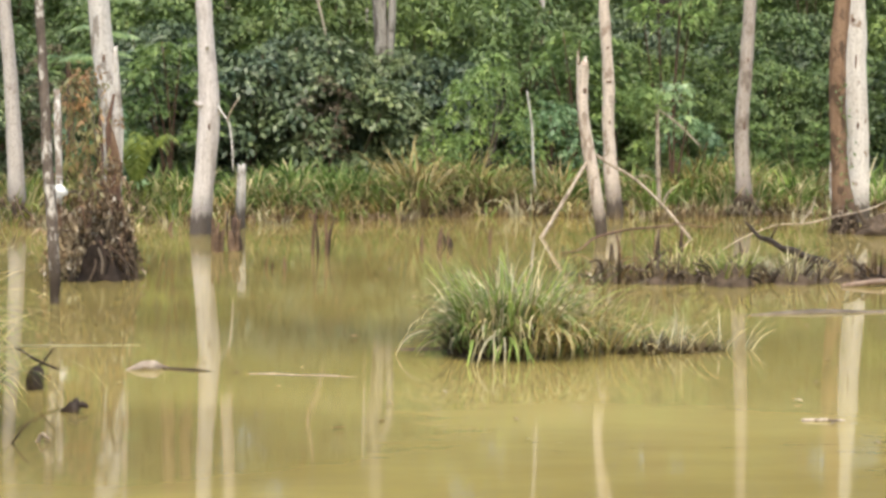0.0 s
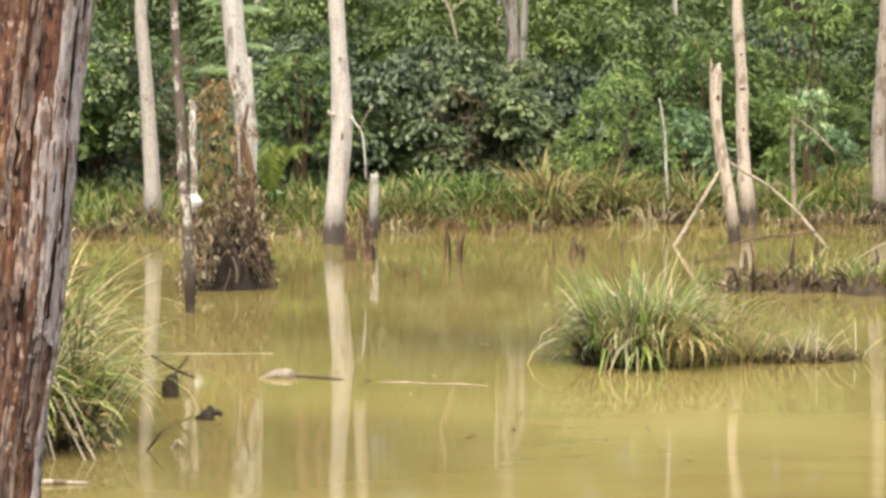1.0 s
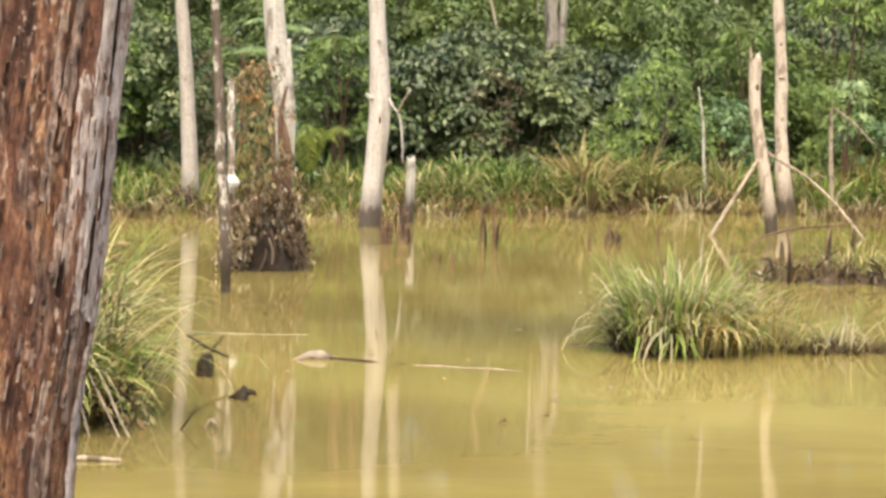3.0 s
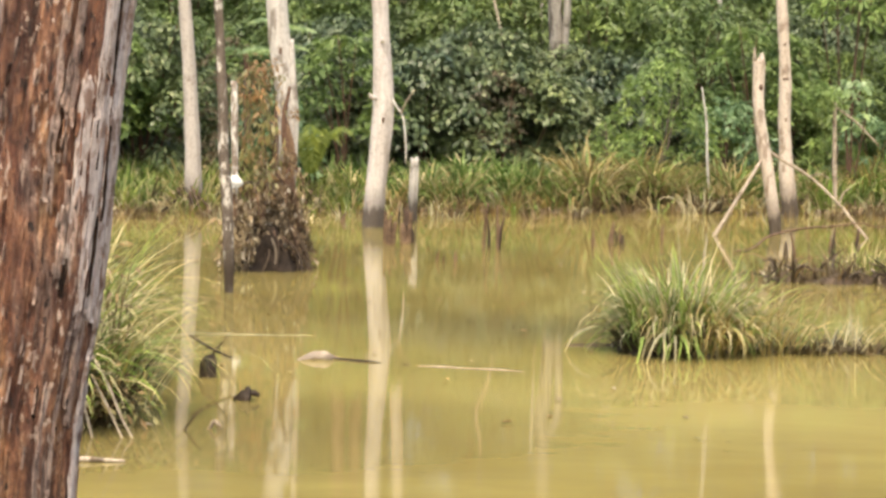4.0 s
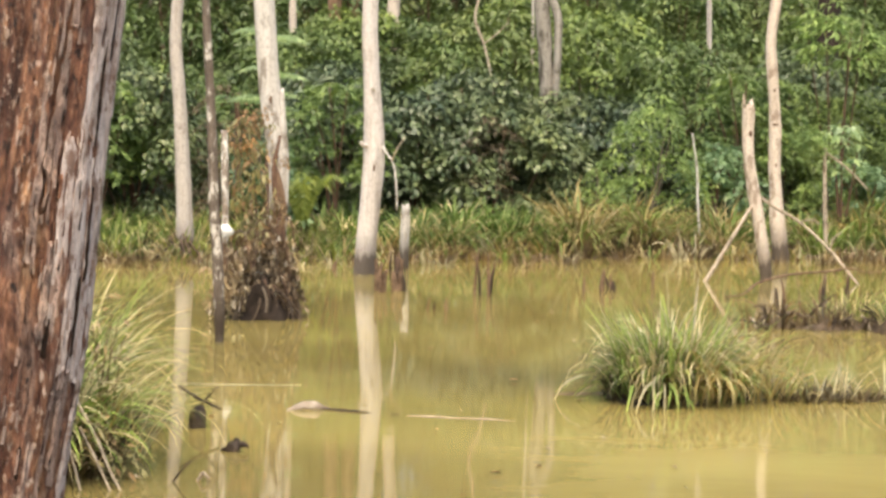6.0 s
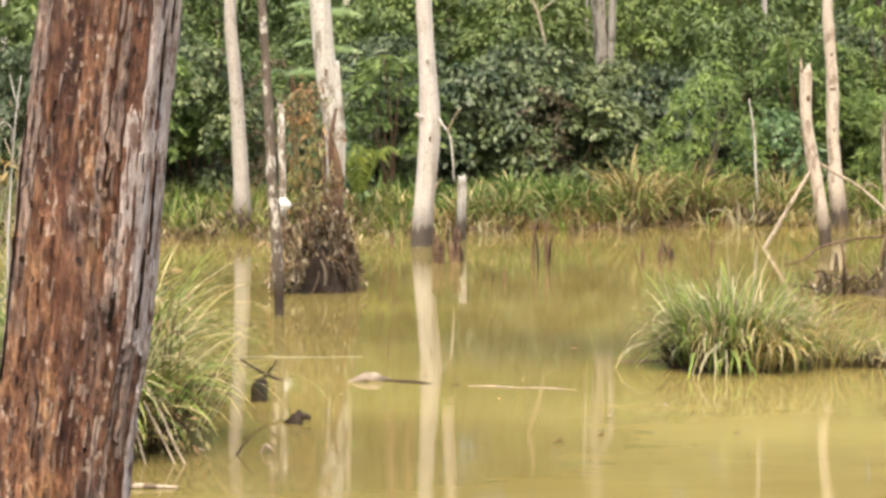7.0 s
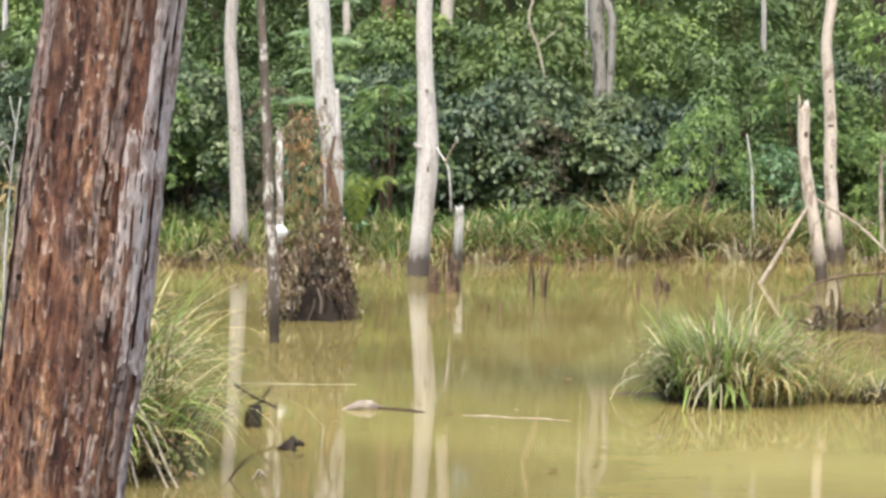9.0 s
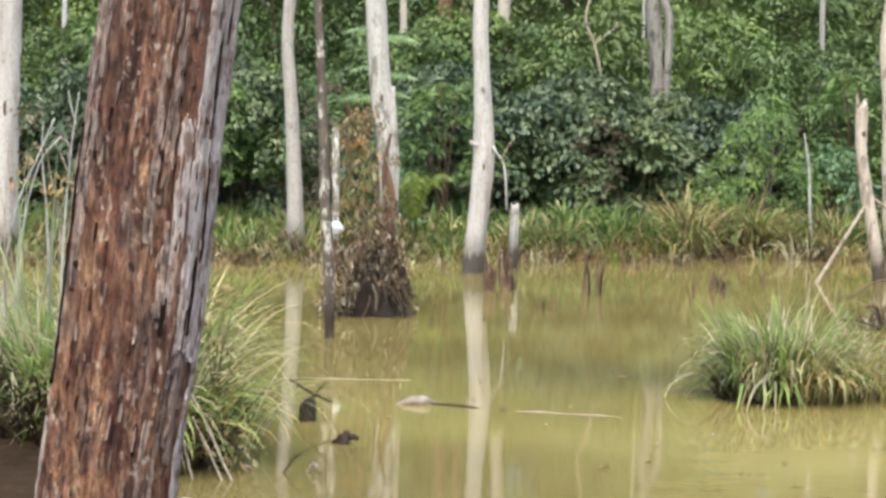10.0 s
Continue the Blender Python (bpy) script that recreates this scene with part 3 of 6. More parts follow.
rng = np.random.default_rng(7)
DK = "dense dark green broad-leaved shrub on the pond bank"
MD = "mid green leafy shrub growing on the wooded slope"
OL = "olive green small-leaved shrub growing on the slope"
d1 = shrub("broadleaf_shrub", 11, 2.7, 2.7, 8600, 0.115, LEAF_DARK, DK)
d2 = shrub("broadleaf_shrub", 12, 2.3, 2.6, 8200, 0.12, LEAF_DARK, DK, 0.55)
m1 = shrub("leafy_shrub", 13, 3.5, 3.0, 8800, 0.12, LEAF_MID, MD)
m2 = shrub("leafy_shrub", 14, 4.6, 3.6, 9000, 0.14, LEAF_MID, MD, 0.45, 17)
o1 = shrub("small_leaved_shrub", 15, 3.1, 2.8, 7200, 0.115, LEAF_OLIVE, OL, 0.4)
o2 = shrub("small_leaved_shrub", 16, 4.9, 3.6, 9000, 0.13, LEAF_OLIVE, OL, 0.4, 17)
stand(d1, [(-1.8, 36.2), (0.6, 36.6), (2.3, 37.4), (-5.2, 33.4), (-7.6, 32.6), (7.6, 41.8), (11.6, 41.5), (-11, 32.5), (14.5, 39)], rng, 0.85, 1.2)
stand(d2, [(-0.5, 35.8), (1.4, 36.0), (-3.2, 35.4), (3.4, 37.2), (6.3, 40.6), (9.4, 41.2), (-6.4, 34.4), (-9.2, 33.6), (12.8, 37.6)], rng, 0.75, 1.2)
stand(m1, [(-2.8, 38.6), (0.2, 39.4), (4.6, 38.6), (6.8, 39.8), (9.8, 39.6), (-5.0, 37.6), (-8.0, 37.0), (3.0, 40.4), (12.8, 41), (-11, 36.5), (16, 42)], rng, 0.8, 1.2)
stand(o1, [(-1.2, 40.2), (3.4, 41.4), (5.6, 41.0), (8.6, 41.6), (-3.9, 40.6), (11.2, 42.2), (-6.8, 40.2), (-9.8, 39.6), (0.7, 40.0), (-12.6, 39)], rng, 0.85, 1.25)
stand(m2, [(-2.4, 44.2), (1.8, 44.0), (5.2, 44.6), (9.0, 45.2), (-6.0, 44.0), (12.6, 45.6), (-9.6, 43.6), (16.0, 46), (-13.0, 43), (-0.4, 51.5), (4.2, 52.0), (8.4, 52.5), (-5.4, 51.5), (12.6, 53), (-9.8, 51), (17, 53.5), (-14.4, 50.5)], rng, 0.9, 1.3)
stand(o2, [(0.0, 46.5), (3.6, 47.0), (7.2, 47.8), (10.8, 48.6), (-3.9, 47.2), (-7.8, 47.0), (14.4, 49.4), (-11.6, 46.4), (18, 50), (-15.4, 46), (2.0, 55.5), (6.6, 56), (11, 56.5), (-3.2, 55.5), (-8, 55), (15.8, 57), (-12.6, 54.5), (20, 57.5), (-17.5, 54)], rng, 0.95, 1.4)
for x, y, sc, a in ((-1.0, 41.3, 1.06, 40), (-2.15, 41.5, 1.08, 130), (-3.25, 40.8, 1.0, 220), (-1.6, 41.9, 1.12, 300), (7.5, 37.6, 0.78, 70), (9.5, 37.6, 0.74, 160), (6.3, 37.2, 0.72, 250), (8.6, 36.7, 0.56, 20), (10.6, 37.4, 0.72, 330), (11.9, 38.2, 0.8, 110)):
    copy_thing(m1, pose(x, y, float(ground_z(x, y)) - 0.03, 0, 0, a) @ Matrix.Diagonal((sc, sc, sc, 1)))
FT = "tall slender forest tree with leafy crown on the slope"
t1 = forest_tree("forest_tree", 31, 13, 6.0, 8500, 0.24, LEAF_MID, BARK_TAN, FT, 0.17, 0.2)
t2 = forest_tree("forest_tree", 32, 15, 6.4, 8500, 0.26, LEAF_OLIVE, BARK_GREY, FT, 0.16, 0.22)
t3 = forest_tree("forest_tree", 33, 10.5, 5.2, 8500, 0.21, LEAF_DARK, BARK_BROWN, FT, 0.14, 0.12)
stand(t1, [(-1.4, 57), (6.0, 56.5), (12.5, 58), (-9.0, 56), (19, 59), (-16.5, 56), (2.0, 63), (9.5, 64), (-6, 63), (-13.5, 62), (16.5, 65), (24, 64)], rng)
stand(t2, [(2.2, 59.5), (9.2, 59.8), (-5.2, 59), (-12.4, 58), (15.6, 61), (22, 61), (-20, 59), (-2.5, 68), (6, 69), (13, 70), (-10, 68), (-18, 66), (21, 71)], rng)
stand(t3, [(0.8, 54.0), (4.6, 54), (8.4, 54), (-4.2, 54.5), (-7.4, 53.4), (-10.6, 52.4), (11.8, 55), (15.2, 55.5), (-14.6, 52), (19.0, 56), (-18.5, 53), (2, 75), (-6, 75), (10, 76), (18, 77), (-14, 74), (26, 76), (-22, 72)], rng)

# fresh light-green saplings among the dark shrubs
LG = "fresh light green feathery sapling before dark shrubs"
l1 = shrub("feathery_sapling", 21, 2.4, 1.55, 2600, 0.125, LEAF_LIGHT, LG, 0.26, 10, stem_mat=WOOD_GREY, droop=0.9)
stand(l1, [(3.72, 34.6)], rng, 1, 1)
l2 = shrub("feathery_sapling", 22, 1.3, 1.2, 1300, 0.10, LEAF_LIGHT, LG, 0.3, 7, stem_mat=WOOD_GREY, droop=0.8)
stand(l2, [(2.9, 34.8), (6.9, 35.2)], rng, 0.9, 1)
l3 = shrub("yellow_green_sapling", 23, 4.3, 1.4, 620, 0.20, LEAF_LIGHT, "yellow-green young tree with large bright leaves", 0.3, 6, low=0.72)
stand(l3, [(7.45, 36.9)], rng, 1, 1)
l4 = shrub("pale_leaved_shrub", 24, 1.6, 1.3, 1300, 0.13, LEAF_BLUE, "low bluish green shrub at the edge of the reeds", 0.5, 8)
stand(l4, [(4.9, 35.0), (7.5, 35.2), (-3.0, 32.4)], rng, 0.9, 1.1)
l7 = shrub("pale_leaved_shrub", 27, 2.3, 0.75, 150, 0.17, LEAF_PALE, "sparse shrub with large pale green leaves", 0.5, 6, low=0.55)
stand(l7, [(6.95, 34.0)], rng, 1, 1)
l6 = shrub("soft_leaved_shrub", 26, 2.9, 1.5, 1700, 0.15, LEAF_SOFT, "light green leafy shrub between the pale trunks", 0.45, 9, low=0.35)
stand(l6, [(-1.75, 33.6), (-5.0, 33.2), (-5.6, 32.2), (5.6, 36.4)], rng, 0.9, 1.15)
for x, y, sc, a in ((8.7, 35.7, 0.6, 50), (10.1, 35.6, 0.62, 200), (9.4, 35.3, 0.5, 290), (7.3, 35.6, 0.6, 140)):
    copy_thing(l6, pose(x, y, float(ground_z(x, y)) - 0.03, 0, 0, a) @ Matrix.Diagonal((sc, sc, sc * 0.85, 1)))
l5 = shrub("withered_shrub", 25, 2.7, 1.2, 1500, 0.09, LEAF_BROWN, "withered brown shrub among the green bushes", 0.4, 9)
stand(l5, [(-3.5, 32.0), (0.9, 35.0)], rng, 0.6, 1.0)


# ---- drowned dead trees ----
def dead_tree(name, y, rows, material, label, top=None, seg=14, seed=0, jag=0.0, flute=0.12, lump=0.06):
    """A bare trunk standing in the water; rows (x, z, radius) from its foot; top (x, z, radius) out of sight above."""
    x0 = rows[0][0]
    root = thing(name, x0, y, 0, label, "dead tree", "dead trees standing in the pond")
    pts = [(0, 0, -0.6, rows[0][2] * 1.1)] + [(x - x0, 0, z, r) for x, z, r in rows]
    if top:
        pts.append((top[0] - x0, 0.1, top[1], top[2]))
    part("trunk", tube("trunk", pts, material, seg, 7, lump, seed, jag, flute), root)
    return root


def limb(root, rows, material, seed=0, name="branch", label="", seg=8):
    """A branch in the root's own space; rows (x, y, z, radius) in the world."""
    o = root.location
    return part(name, tube(name, [(a - o.x, b - o.y, c - o.z, r) for a, b, c, r in rows], material, seg, 5, 0.08, seed), root, label)


grey = dead_tree("dead_tree", 30.3, [(-3.872, 0.00, 0.150), (-3.892, 0.79, 0.130), (-3.979, 2.48, 0.104), (-4.037, 3.33, 0.095), (-3.988, 4.38, 0.086)], BARK_GREY, "straight pale grey bare dead trunk at the bank", (-4.1, 9.5, 0.05), seed=1)
mott = dead_tree("dead_tree", 18.6, [(-2.043, 0.00, 0.043), (-2.043, 0.21, 0.051), (-2.054, 0.49, 0.053), (-2.070, 0.88, 0.053), (-2.102, 1.24, 0.051), (-2.112, 1.65, 0.048), (-2.134, 2.15, 0.043), (-2.165, 2.66, 0.040)], BARK_MOTTLED, "thin dark dead trunk with pale mottled lichen", (-2.35, 7.5, 0.03), 10, 2)
stake = dead_tree("dead_sapling", 20.8, [(-2.241, 0, 0.03), (-2.231, 0.5, 0.030), (-2.231, 0.88, 0.030)], BARK_TAN, "short broken dead stem, bleached white above", None, 9, 3)
limb(stake, [(-2.231, 20.8, 0.8, 0.03), (-2.231, 20.8, 0.94, 0.036), (-2.237, 20.8, 1.31, 0.036), (-2.243, 20.8, 1.67, 0.038), (-2.249, 20.8, 2.0, 0.032)], BARK_BONE, 3, "bleached_stem", "bleached white upper stem", 10)
palec = dead_tree("dead_tree", 22.0, [(-1.801, 0.00, 0.140), (-1.801, 0.20, 0.120), (-1.783, 0.64, 0.105), (-1.778, 1.09, 0.098), (-1.792, 1.58, 0.098), (-1.824, 1.97, 0.112), (-1.862, 2.33, 0.118), (-1.907, 2.78, 0.118)], BARK_CHALK, "pale peeling dead trunk rising from leafy root mound", (-2.03, 8.5, 0.05), 14, 4)
limb(palec, [(-1.711, 21.95, 1.09, 0.05), (-1.700, 21.95, 1.65, 0.045), (-1.726, 21.95, 2.15, 0.035), (-1.739, 21.95, 2.47, 0.02)], BARK_CHALK, 5, "side_stem")
white = dead_tree("dead_tree", 27.7, [(-1.03, 0, 0.160), (-1.0, 0.51, 0.141), (-0.925, 1.3, 0.148), (-0.905, 1.77, 0.150), (-0.94, 2.55, 0.121), (-0.98, 3.25, 0.111), (-0.97, 4.22, 0.103)], BARK_WHITE, "smooth whitish dead trunk with dark wet foot", (-0.9, 10.5, 0.05), 18, 6, lump=0.045)
hang_b = limb(white, [(-0.83, 27.65, 1.84, 0.05), (-0.74, 27.6, 1.72, 0.018), (-0.64, 27.55, 1.58, 0.014), (-0.59, 27.5, 1.3, 0.013), (-0.57, 27.5, 0.9, 0.009)], BARK_CHALK, 7, "hanging_branch", "thin bleached hanging branch")
limb(white, [(-0.66, 27.55, 1.58, 0.012), (-0.57, 27.5, 1.78, 0.010), (-0.47, 27.5, 1.93, 0.006)], WOOD_DEAD, 8, "twig").parent = hang_b
limb(white, [(-0.98, 27.62, 1.80, 0.03), (-1.07, 27.55, 1.82, 0.026), (-1.09, 27.53, 1.86, 0.018)], BARK_WHITE, 9, "branch_stub")
limb(white, [(-0.93, 27.6, 2.58, 0.03), (-0.925, 27.55, 2.60, 0.026), (-0.92, 27.53, 2.63, 0.016)], BARK_CHALK, 10, "branch_stub")
stub = dead_tree("broken_stump", 28.9, [(-0.49, 0, 0.075), (-0.48, 0.54, 0.066), (-0.47, 0.93, 0.060)], BARK_CHALK, "short broken grey stump standing in shallow water", None, 10, 11, 0.05)
fsn = dead_tree("dead_tree", 27.6, [(4.61, 0, 0.085), (4.51, 0.7, 0.088), (4.40, 1.26, 0.087), (4.31, 1.9, 0.080), (4.31, 2.46, 0.094)], BARK_PINK, "leaning broken dead trunk with splintered orange top", None, 14, 12, 0.12, 0.05)
part("splinter", tube("splinter", [(-0.36, -0.02, 2.40, 0.03), (-0.37, -0.02, 2.50, 0.022), (-0.38, -0.02, 2.60, 0.006)], WOOD_DEAD, 6, 4, 0.1, 3), fsn)
limb(fsn, [(3.63, 27.2, -0.12, 0.030), (4.0, 27.35, 0.46, 0.028), (4.38, 27.55, 1.05, 0.022)], WOOD_DEAD, 13, "prop_branch", "straight bleached branch leaning in the water")
long_b = limb(fsn, [(4.42, 27.6, 1.45, 0.03), (4.47, 27.6, 1.2, 0.026), (4.62, 27.6, 1.08, 0.024), (5.0, 27.55, 0.86, 0.022), (5.4, 27.4, 0.50, 0.020), (5.72, 27.2, 0.1, 0.022), (5.95, 27.0, -0.2, 0.014)], WOOD_DEAD, 14, "long_branch", "long bleached branch sloping into the water")
limb(fsn, [(5.05, 27.55, 0.83, 0.012), (5.2, 27.5, 0.86, 0.010), (5.33, 27.5, 0.80, 0.006)], WOOD_DEAD, 31, "twig").parent = long_b
limb(fsn, [(5.45, 27.4, 0.46, 0.012), (5.5, 27.4, 0.62, 0.010), (5.62, 27.4, 0.70, 0.005)], WOOD_DEAD, 32, "twig").parent = long_b
limb(fsn, [(4.60, 27.6, 1.09, 0.014), (4.68, 27.55, 1.2, 0.012), (4.70, 27.55, 1.3, 0.006)], WOOD_DEAD, 33, "twig").parent = long_b
gpink = dead_tree("dead_tree", 31.9, [(5.55, 0, 0.145), (5.48, 0.69, 0.118), (5.42, 1.43, 0.102), (5.41, 2.16, 0.10), (5.35, 2.98, 0.091), (5.31, 3.53, 0.083), (5.38, 4.2, 0.085)], BARK_PINK, "slender pinkish bare dead trunk forking high up", (5.15, 8.5, 0.03), 14, 15, lump=0.07)
limb(gpink, [(5.36, 31.9, 4.1, 0.075), (5.50, 31.9, 4.5, 0.06), (5.75, 31.9, 6.0, 0.04), (5.8, 31.9, 7.6, 0.015)], BARK_PINK, 16, "fork_limb")
sap = dead_tree("dead_pole", 33.0, [(6.50, 0, 0.04), (6.46, 0.9, 0.038), (6.43, 1.84, 0.034)], WOOD_DEAD, "thin bleached upright pole among the reeds", None, 8, 17, 0.04)
limb(sap, [(6.45, 33.0, 1.76, 0.02), (6.75, 33.0, 1.55, 0.018), (7.2, 33.0, 1.12, 0.014)], WOOD_DEAD, 18)
pole2 = dead_tree("dead_pole", 33.2, [(4.42, 0, 0.024), (4.36, 0.9, 0.021), (4.33, 1.5, 0.018), (4.24, 2.05, 0.011)], BARK_CHALK, "thin bare grey stem among the reeds", None, 8, 19)
itr = dead_tree("dead_tree", 32.8, [(7.89, 0, 0.165), (7.88, 0.57, 0.135), (7.84, 1.24, 0.122), (7.89, 2.47, 0.112), (7.94, 3.6, 0.103), (7.95, 4.78, 0.094)], BARK_ASH, "grey-brown bare dead trunk with dark fluted foot", (8.0, 9.8, 0.04), 16, 20, flute=0.2)
jbr = dead_tree("dead_tree", 28.7, [(8.44, 0, 0.20), (8.37, 0.67, 0.142), (8.29, 1.76, 0.123), (8.28, 2.59, 0.123), (8.33, 3.42, 0.115), (8.35, 4.45, 0.107)], BARK_TAN, "brown-barked dead trunk with flared dark foot", (8.4, 9.0, 0.05), 16, 21, flute=0.22)
limb(jbr, [(8.20, 28.6, 0.45, 0.012), (8.18, 28.6, 0.8, 0.016), (8.18, 28.6, 1.05, 0.006)], BARK_CHALK, 22, "bark_strip", "pale strip of loose bark")
jwh = dead_tree("dead_tree", 30.7, [(9.25, 0, 0.19), (9.24, 1.03, 0.170), (9.15, 2.19, 0.184), (9.11, 3.08, 0.184), (9.10, 3.52, 0.175), (9.05, 4.62, 0.167)], BARK_PATCHY, "thick white dead trunk with brown bark patches", (9.0, 11, 0.08), 18, 23)
qtr = dead_tree("dead_tree", 29.0, [(-8.10, 0, 0.25), (-8.10, 1.72, 0.224), (-8.06, 2.98, 0.215), (-8.03, 3.81, 0.207)], BARK_WHITE, "thick pale grey dead trunk behind tall grass", (-7.9, 10.5, 0.1), 18, 24)

def scar(root, x, y, z, w, h, seed, name="bark_scar", material=None):
    """A dark knot or crack: a small rough lens let into the bark, facing the viewer."""
    o, vs, fs = root.location, [], []
    for lay, (k, dy) in enumerate(((1.0, 0.012), (0.75, -0.004), (0.3, -0.008))):
        for j in range(12):
            th = 2 * math.pi * j / 12
            n = 1 + 0.35 * noise.noise(Vector((math.cos(th) * 2, math.sin(th) * 2, seed)))
            vs.append((x - o.x + w * k * n * math.cos(th), y - o.y + dy, z + h * k * n * math.sin(th)))
    for i in range(2):
        for j in range(12):
            q = (j + 1) % 12
            fs.append((i * 12 + j, i * 12 + q, (i + 1) * 12 + q, (i + 1) * 12 + j))
    fs.append(tuple(24 + j for j in range(12)))
    part(name, mesh_of(name, vs, fs, material or BARK_BROWN), root, "dark knot in the bark")


scar(jwh, 9.10, 30.53, 2.55, 0.02, 0.16, 1)
scar(jwh, 9.20, 30.54, 2.05, 0.015, 0.10, 2)
scar(jwh, 9.05, 30.53, 3.2, 0.03, 0.05, 3)
scar(jwh, 9.16, 30.53, 1.55, 0.025, 0.07, 4)
scar(gpink, 5.40, 31.80, 2.2, 0.05, 0.022, 5)
scar(gpink, 5.37, 31.81, 2.75, 0.03, 0.03, 6)
scar(gpink, 5.42, 31.80, 1.55, 0.02, 0.05, 7)
scar(itr, 7.86, 32.68, 1.5, 0.02, 0.08, 8)
scar(itr, 7.90, 32.69, 2.6, 0.02, 0.06, 9)
scar(grey, -3.95, 30.2, 2.0, 0.018, 0.06, 10)
scar(grey, -3.99, 30.21, 2.77, 0.02, 0.03, 11)
scar(qtr, -8.02, 28.78, 2.2, 0.025, 0.12, 12)
scar(palec, -1.77, 21.9, 1.28, 0.02, 0.08, 13)
scar(palec, -1.86, 21.88, 2.34, 0.018, 0.05, 14)
scar(white, -0.90, 27.54, 1.5, 0.018, 0.05, 15)
scar(fsn, 4.33, 27.52, 2.05, 0.03, 0.05, 16)

# climbing leaves on the brown trunk
rg = np.random.default_rng(51)
n = 80
zz = rg.uniform(0.3, 2.2, n)
pp = np.stack([8.44 - 0.06 * zz + rg.normal(0, 0.06, n), 28.56 + rg.normal(0, 0.05, n), zz], 1)
vine = thing("climbing_vine", 0, 0, 0, "small green climbing leaves on brown dead trunk", "vine", me=leaves("climbing_vine", pp, np.tile([0.0, -1, 0], (n, 1)), 0.075, LEAF_OLIVE, rg))

# standing trunks on the slope
fk = dead_tree("forked_tree", 37.5, [(2.055, 0.39, 0.177), (2.027, 2.672, 0.142), (1.979, 3.525, 0.137), (1.903, 4.462, 0.146), (1.932, 5.116, 0.133)], BARK_MOSSY, "pale mottled forked trunk above the shrubs", (1.86, 11, 0.07), 14, 25)
limb(fk, [(2.14, 37.4, 1.905, 0.071), (2.178, 37.4, 2.777, 0.071), (2.206, 37.4, 3.629, 0.076), (2.188, 37.4, 4.254, 0.08), (2.017, 37.45, 4.652, 0.088)], BARK_MOSSY, 26, "second_stem")
for nm, y, rows, mt, lab, tp, sd in (
    ("slope_tree", 42.6, [(-1.08, 0.6, 0.18), (-1.03, 4.35, 0.135), (-0.98, 5.5, 0.13)], BARK_PINK, "tan bare trunk rising behind the shrubs", (-0.8, 11, 0.08), 27),
    ("slope_tree", 43.0, [(-2.3, 0.6, 0.2), (-2.31, 4.5, 0.16), (-2.28, 5.5, 0.15)], BARK_TAN, "reddish brown trunk rising behind the shrubs", (-2.3, 11, 0.1), 28),
    ("slope_tree", 43.4, [(-1.95, 0.6, 0.2), (-1.93, 4.4, 0.15), (-1.93, 5.5, 0.14)], BARK_TAN, "reddish brown trunk rising behind the shrubs", (-1.95, 11, 0.1), 29),
    ("slope_tree", 42.0, [(-3.15, 0.4, 0.1), (-3.13, 4.0, 0.075), (-3.15, 5.4, 0.07)], BARK_PINK, "thin tan trunk rising behind the shrubs", (-3.2, 9, 0.03), 30),
    ("slope_tree", 41.0, [(-10.2, 0.6, 0.07), (-10.16, 4.0, 0.055), (-10.15, 5.4, 0.05)], BARK_WHITE, "thin whitish trunk rising behind the shrubs", (-10.1, 9, 0.03), 34),
    ("slope_tree", 42.4, [(5.8, 0.6, 0.07), (5.73, 4.0, 0.055), (5.70, 5.6, 0.05)], BARK_GREY, "thin pale stem rising behind the shrubs", (5.6, 9, 0.03), 31),
    ("slope_tree", 41.6, [(1.95, 0.6, 0.05), (1.93, 3.4, 0.035), (1.92, 4.3, 0.03)], BARK_GREY, "thin pale stem rising behind the shrubs", (1.9, 6, 0.02), 33),
    # near-black trunk added where there is only deep forest shade
    ("slope_tree", 44.0, [(8.5, 1, 0.3), (8.6, 5, 0.26), (8.7, 7, 0.25)], WOOD_WET_SHADED, "near-black added trunk for the deep forest shade", (8.7, 13, 0.12), 32),
):
    tr = dead_tree(nm, y, rows, mt, lab, tp, 12, sd)
    tr["category"], tr["group"] = "tree", "trunks on the slope"
sn = thing("dead_branch", 0.910, 36.6, 0.723, "crooked bare dead branch hanging among leaves", "branch")
part("stem", tube("stem", [(0.2, 0, -0.3, 0.024), (0.04, 0, 2.5, 0.024), (-0.13, 0, 3.2, 0.026), (-0.31, 0, 3.7, 0.027), (-0.22, 0, 4.2, 0.025), (-0.21, 0, 5.2, 0.018)], WOOD_DEAD, 8, 6, 0.1, 4), sn)
part("twig", tube("twig", [(-0.13, 0, 3.2, 0.016), (0.15, 0, 3.42, 0.014), (0.37, 0, 3.65, 0.008)], WOOD_DEAD, 6, 4, 0.1, 5), sn)

sn.scale = (0.910,) * 3
rg = np.random.default_rng(52)
o = unit(rg.normal(0, 1, (60, 3)))
part("crown", sprays("crown", np.array([-0.30, 0, 1.98]) + o * np.array([0.36, 0.3, 0.24]) * rg.uniform(0.4, 1, (60, 1)), o, 0.10, LEAF_LIGHT, rg, 0.28, 0.9, 14, 0.17), sap, "feathery light green crown")
sap["label"] = "thin pale sapling with feathery light green crown"

